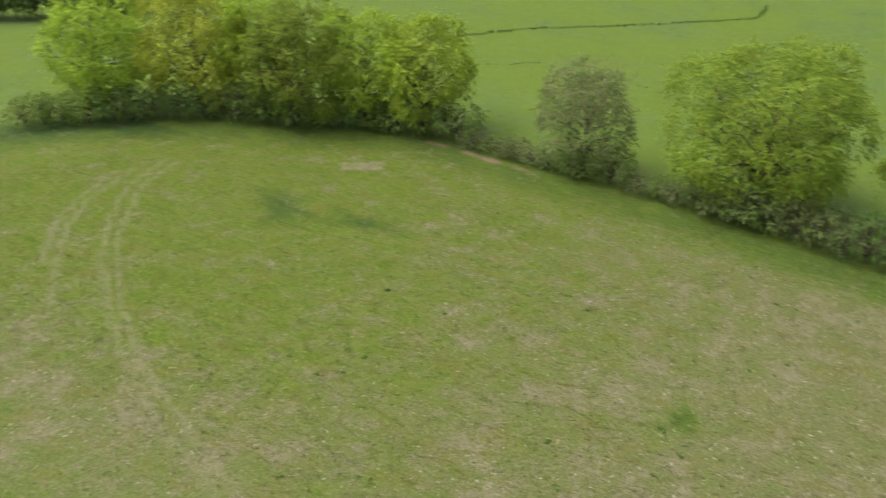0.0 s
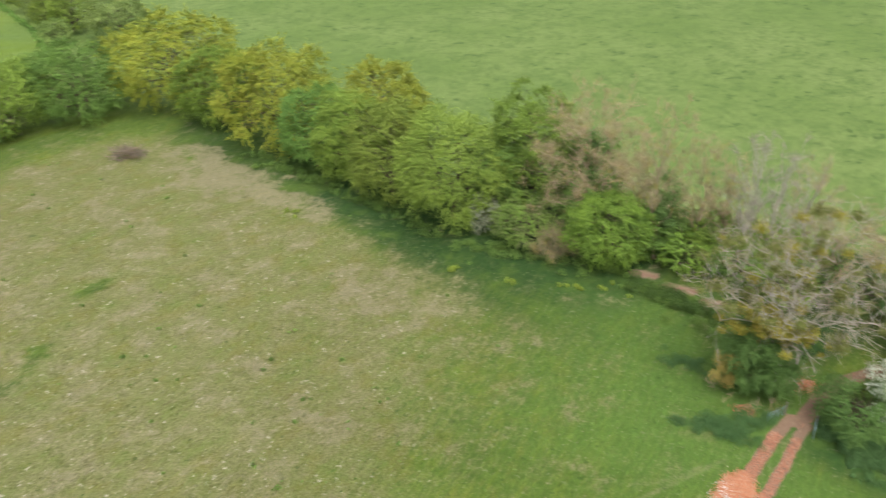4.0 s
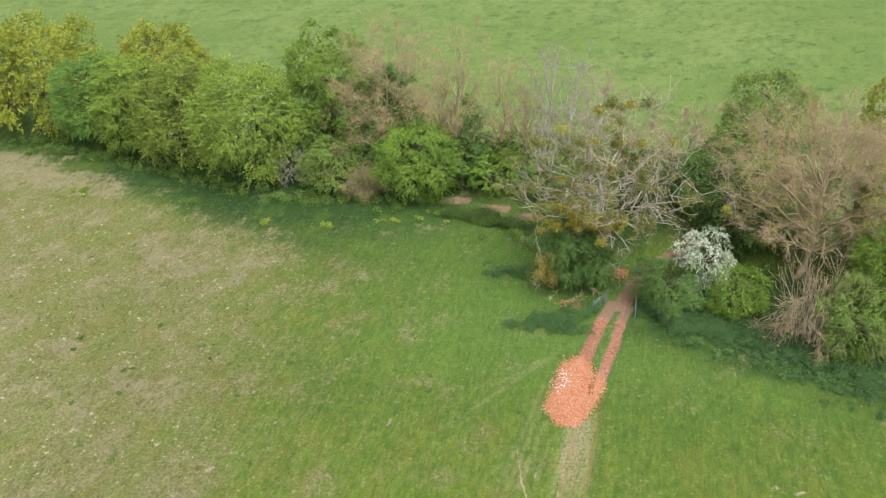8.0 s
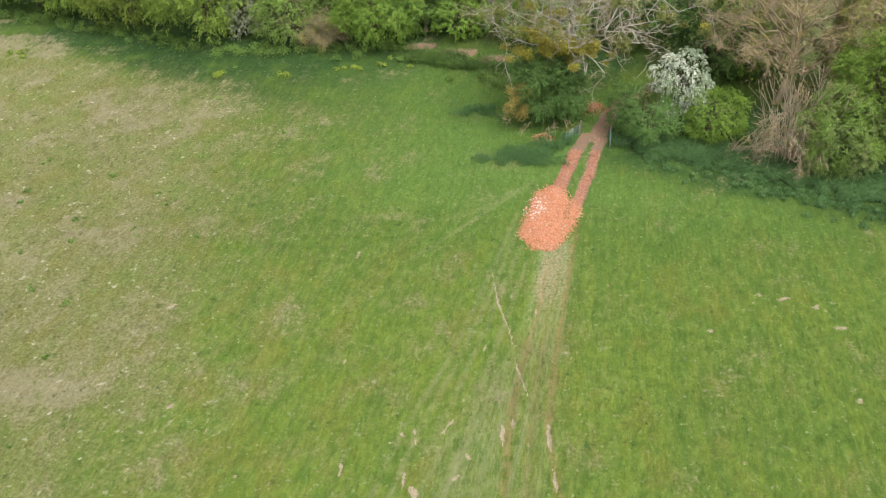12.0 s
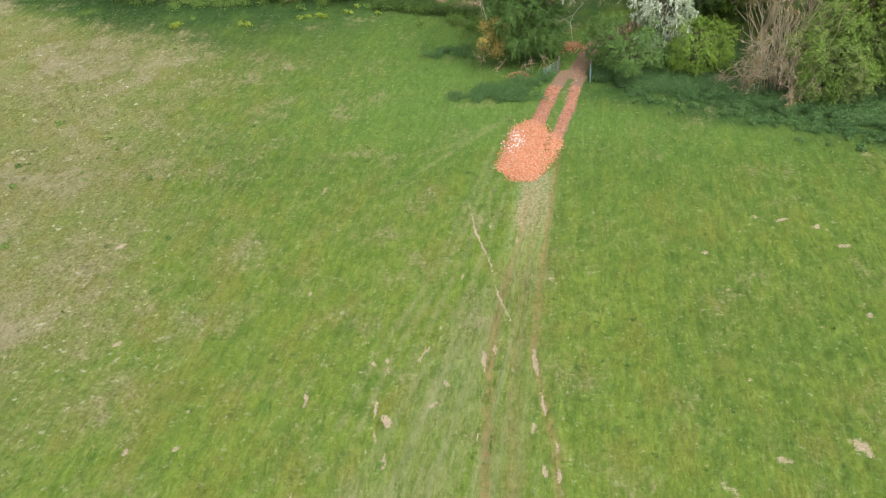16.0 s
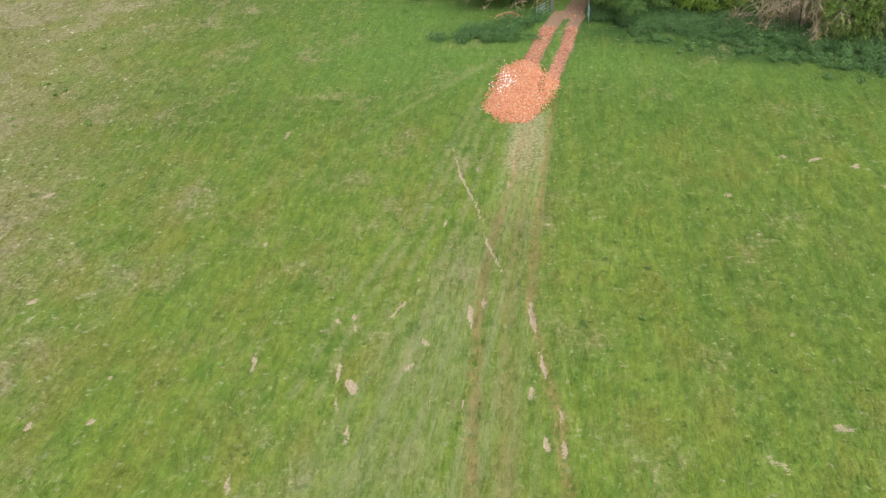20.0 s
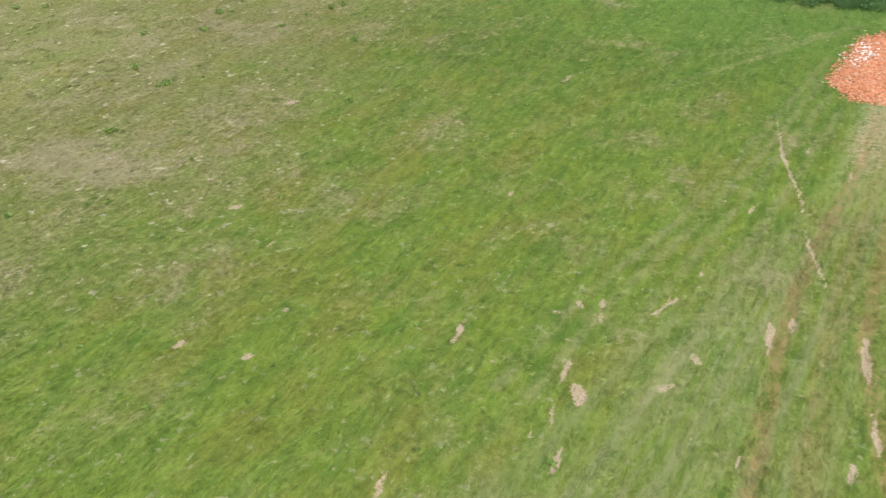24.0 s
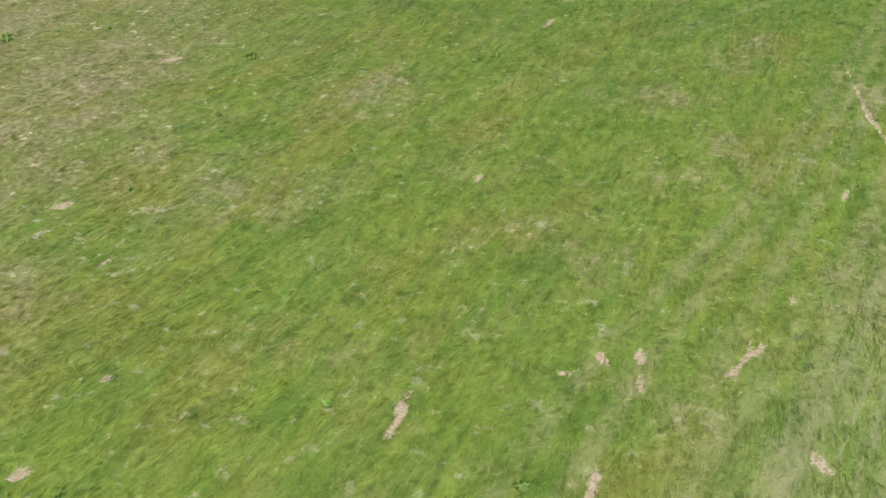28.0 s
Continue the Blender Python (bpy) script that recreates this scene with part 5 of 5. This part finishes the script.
def chips(g, n):
    """Broken bricks, each a skewed six-sided block."""
    size = g.uniform(0.45, 0.85, (n, 1)) * np.column_stack([g.uniform(0.035, 0.085, n), g.uniform(0.03, 0.055, n), g.uniform(0.02, 0.04, n)])
    corner = np.array([[x, y, z] for z in (-1, 1) for y in (-1, 1) for x in (-1, 1)], float)
    v = corner[None] * size[:, None] * g.uniform(0.7, 1.15, (n, 8, 3))
    turn, tip = g.uniform(0, 6.28, n), g.uniform(-0.5, 0.5, n)
    c, s = np.cos(tip)[:, None], np.sin(tip)[:, None]
    x, z = v[:, :, 0] * c - v[:, :, 2] * s, v[:, :, 0] * s + v[:, :, 2] * c
    c, s = np.cos(turn)[:, None], np.sin(turn)[:, None]
    return np.stack([x * c - v[:, :, 1] * s, x * s + v[:, :, 1] * c, z], -1)


BOX = np.array([[0, 2, 3, 1], [4, 5, 7, 6], [0, 1, 5, 4], [2, 6, 7, 3], [0, 4, 6, 2], [1, 3, 7, 5]])


def strewn(g, n, where):
    """n places inside an outline or beside a line."""
    out = []
    while len(out) < n:
        out += where(g)
    return np.array(out[:n])


def in_heap(g):
    p = g.uniform((-2.2, 39.5), (2.9, 49), (400, 2))
    rim = near_line(p[:, 0], p[:, 1], HEAP + HEAP[:1])
    inn = inside(p[:, 0], p[:, 1], HEAP)
    keep = (inn & (g.random(400) < 0.55 + 0.45 * smooth(0, 0.5, rim))) | (~inn & (g.random(400) < 0.3 * smooth(0.4, 0, rim)))
    mid = (p[:, 0] > 0.95 + (p[:, 1] - 43) * 0.1) & (p[:, 0] < 1.45 + (p[:, 1] - 43) * 0.1) & (p[:, 1] > 43.6)
    return [tuple(q) for q in p[keep & ~(mid & (g.random(400) < 0.6))]]


def beside(line, half, thin):
    def where(g):
        p = g.uniform((-1, 44), (8, 66), (800, 2))
        d = near_line(p[:, 0], p[:, 1], line)
        keep = (d < half * g.uniform(0.5, 1.25, 800)) & (g.random(800) < thin)
        return [tuple(q) for q in p[keep]]
    return where


def heap_height(x, y):
    rim = near_line(x, y, HEAP + HEAP[:1])
    return np.where(inside(x, y, HEAP), 0.16 * smooth(0, 0.9, rim), 0)


rubble = thing("brick_rubble", 0.4, 44.0, "spread heap of broken red bricks filling the muddy gateway", "rubble")
rx, ry, rz = rubble.matrix_world.translation
g = np.random.default_rng(44)
for name, where, n, mat, label in (("broken_bricks", in_heap, 13000, BRICK, "loose red brick pieces"), ("rut_bricks", beside(RUT_LEFT[1:], 0.48, 1), 1500, CRUSHED, "crushed red brick in the wheel rut"),
                                   ("rut_bricks", beside(RUT_RIGHT[1:], 0.36, 1), 1250, CRUSHED, "crushed red brick in the wheel rut"), ("lane_bricks", beside(LANE, 0.9, 1), 140, CRUSHED, "crushed brick trodden into the lane")):
    p = strewn(g, n, where)
    z = ground_z(p[:, 0], p[:, 1]) + heap_height(p[:, 0], p[:, 1]) + (g.uniform(-0.03, 0.04, n) if name != "lane_bricks" else g.uniform(-0.06, -0.03, n))
    v = chips(g, n) + np.stack([p[:, 0] - rx, p[:, 1] - ry, z - rz], 1)[:, None]
    f = (np.arange(n) * 8)[:, None, None] + BOX[None]
    ob = part(name, np_mesh(name, v.reshape(-1, 3), f.reshape(-1, 4), mat), rubble, label)
    ob["kind"] = "stuff"
# the bigger pieces on top, one by one
ONE = [np_mesh("brick", chips(np.random.default_rng(60 + i), 1)[0] * 1.15, BOX, BRICK) for i in range(8)]
for i, (x, y) in enumerate(strewn(g, 220, in_heap)):
    ob = part("brick", ONE[i % 8], rubble)
    ob.matrix_local = pose(x - rx, y - ry, float(ground_z(x, y) + heap_height(x, y)) - rz + 0.05, g.uniform(-25, 25), g.uniform(-25, 25), g.uniform(0, 360))
LUMP = [np_mesh("plaster_lump", chips(np.random.default_rng(80 + i), 1)[0] * 0.9, BOX, PLASTER) for i in range(5)]
for i in range(105):
    x, y = g.normal(-0.85, 0.34), g.normal(45.0, 0.8)
    ob = part("plaster_lump", LUMP[i % 5], rubble, "white plaster lump")
    ob.matrix_local = pose(x - rx, y - ry, float(ground_z(x, y) + heap_height(x, y)) - rz + 0.06, g.uniform(-25, 25), g.uniform(-25, 25), g.uniform(0, 360))
for x, y, wide, n, label in ((2.5, 60.7, 1.3, 800, "small heap of red bricks beside the lane"), (-1.2, 55.6, 0.9, 200, "old brick rubble under the ivy")):
    heap = thing("brick_heap", x, y, label, "rubble")
    d = g.normal(size=(n, 2)) * np.array([wide * 0.55, wide * 0.4])
    z = 0.35 * np.exp(-((d[:, 0] / wide) ** 2 + (d[:, 1] / wide) ** 2) * 2.5) + ground_z(d[:, 0] + x, d[:, 1] + y) - float(ground_z(x, y))
    v = chips(g, n) + np.stack([d[:, 0], d[:, 1], z], 1)[:, None]
    part("bricks", np_mesh("bricks", v.reshape(-1, 3), ((np.arange(n) * 8)[:, None, None] + BOX[None]).reshape(-1, 4), BRICK), heap)["kind"] = "stuff"

# ---- the field gate, both leaves standing open ----
m = Nodes("galvanised_steel")
m.bsdf.inputs["Metallic"].default_value = 0.7
STEEL = m.done(m.mix(m.noise(5.0, 3), (0.16, 0.25, 0.28), (0.28, 0.40, 0.43)), 0.5, 0.5)
m = Nodes("weathered_post")
POST = m.done(m.mix(m.noise(9.0, 4, 0.6, m.stretch((1, 1, 0.2))), (0.10, 0.085, 0.065), (0.22, 0.20, 0.165)), 0.9, 0.2)


def rod(a, b, radius):
    v, f = tubes([(*a, *b, radius, radius)], 8)
    return v, f


def gate(x, y, turn, width, label):
    ob = thing("field_gate", x, y, label, "gate", "double gate", turn)
    for i in range(5):
        z = 0.22 + 0.21 * i
        part("rail", np_mesh("rail", *rod((0, 0, z), (width, 0, z), 0.018), STEEL, True), ob)
    for u in (0.0, 0.5, 1.0):
        part("stile", np_mesh("stile", *rod((width * u, 0, 0.16), (width * u, 0, 1.12), 0.024), STEEL, True), ob)
    part("brace", np_mesh("brace", *rod((0, 0.02, 0.22), (width * 0.5, 0.02, 1.07), 0.018), STEEL, True), ob)


def post(x, y):
    ob = thing("gate_post", x, y, "weathered grey wooden gate post", "post", "gate posts")
    v, f = tubes([(0, 0, -0.3, 0, 0, 1.2, 0.075, 0.07), (0, 0, 1.2, 0, 0, 1.24, 0.07, 0.02)], 10)
    part("shaft", np_mesh("shaft", v, f, POST, True), ob)


gate(0.75, 54.6, 58, 1.9, "open galvanised tubular steel field gate leaf")
gate(4.3, 53.9, 91, 1.4, "second steel gate leaf, swung back beside the lane")
for x, y in ((1.85, 56.35), (4.28, 55.6)):
    post(x, y)

# ---- the heap of cut branches in the field corner ----
pile = thing("brushwood_pile", -95.3, 79.6, "heap of cut brown branches in the field corner", "brushwood")
r = random.Random(15)
for i in range(110):
    a, d = r.uniform(0, 6.28), r.uniform(0, 2.7)
    p = (math.cos(a) * d, math.sin(a) * d * 0.8, r.uniform(0.05, 1.5) * (1 - d / 3.4))
    out = []
    grow(r, list(p), [r.gauss(0, 1), r.gauss(0, 1), r.gauss(0, 0.25)], r.uniform(0.8, 1.8), r.uniform(0.03, 0.08), 1, out, [], forks=2, spread=0.5)
    v, f = tubes(out, 5)
    v[:, 2] = np.maximum(v[:, 2], 0.0)
    part("branch", np_mesh("branch", v, f, GREYBROWN if i % 4 else TWIGS, True), pile)

# ---- far off: a dark clump of bushes behind the northern pasture ----
for x, y, h in ((-25.0, 207.0, 3.0), (-20.0, 206.0, 3.6), (-14.5, 205.5, 3.2), (-9.0, 206.5, 2.8)):
    shrub(x, y, h, 3.4, "dark", "dark green bush at the far end of the pasture", "far bushes", 40 * h, int(h * 2) % 6)

# ---- far off: a wire fence in the northern pasture ----
LINE = [(28.7, 186.0), (32.6, 174.0), (35.8, 167.9), (39.6, 156.7), (43.2, 147.9), (46.7, 141.5), (52.0, 132.0)]
fence = thing("far_fence", 39.6, 156.7, "old wooden post fence with sagging wire in rough grass", "fence")
fx, fy, fz = fence.matrix_world.translation
stakes = [(x, y) for x, y, _ in along(LINE, 3.2)]
for x, y in stakes:
    z = float(ground_z(x, y)) - fz
    part("post", np_mesh("post", *rod((x - fx, y - fy, z - 0.2), (x - fx, y - fy, z + 1.05), 0.05), POST, True), fence)
for k in range(3):
    ends = [(x - fx, y - fy, float(ground_z(x, y)) - fz + 0.35 + 0.3 * k) for x, y in stakes]
    part("wire", np_mesh("wire", *tubes([(*a, *b, 0.01, 0.01) for a, b in zip(ends[:-1], ends[1:])], 4), STEEL), fence)
g = random.Random(61)
spots = [(x + g.uniform(-0.4, 0.4), y + g.uniform(-0.4, 0.4), g.uniform(0.15, 0.35), 0.3) for x, y, _ in along(LINE, 0.8) if g.random() < 0.3]
spots += [(35.6 + g.gauss(0, 0.8), 168.2 + g.gauss(0, 0.8), 0.6, 0.8) for _ in range(8)]
low_growth("rough_grass", "rough dark grass and brambles along the far fence", spots, "deep", 0.3, 34, 62)
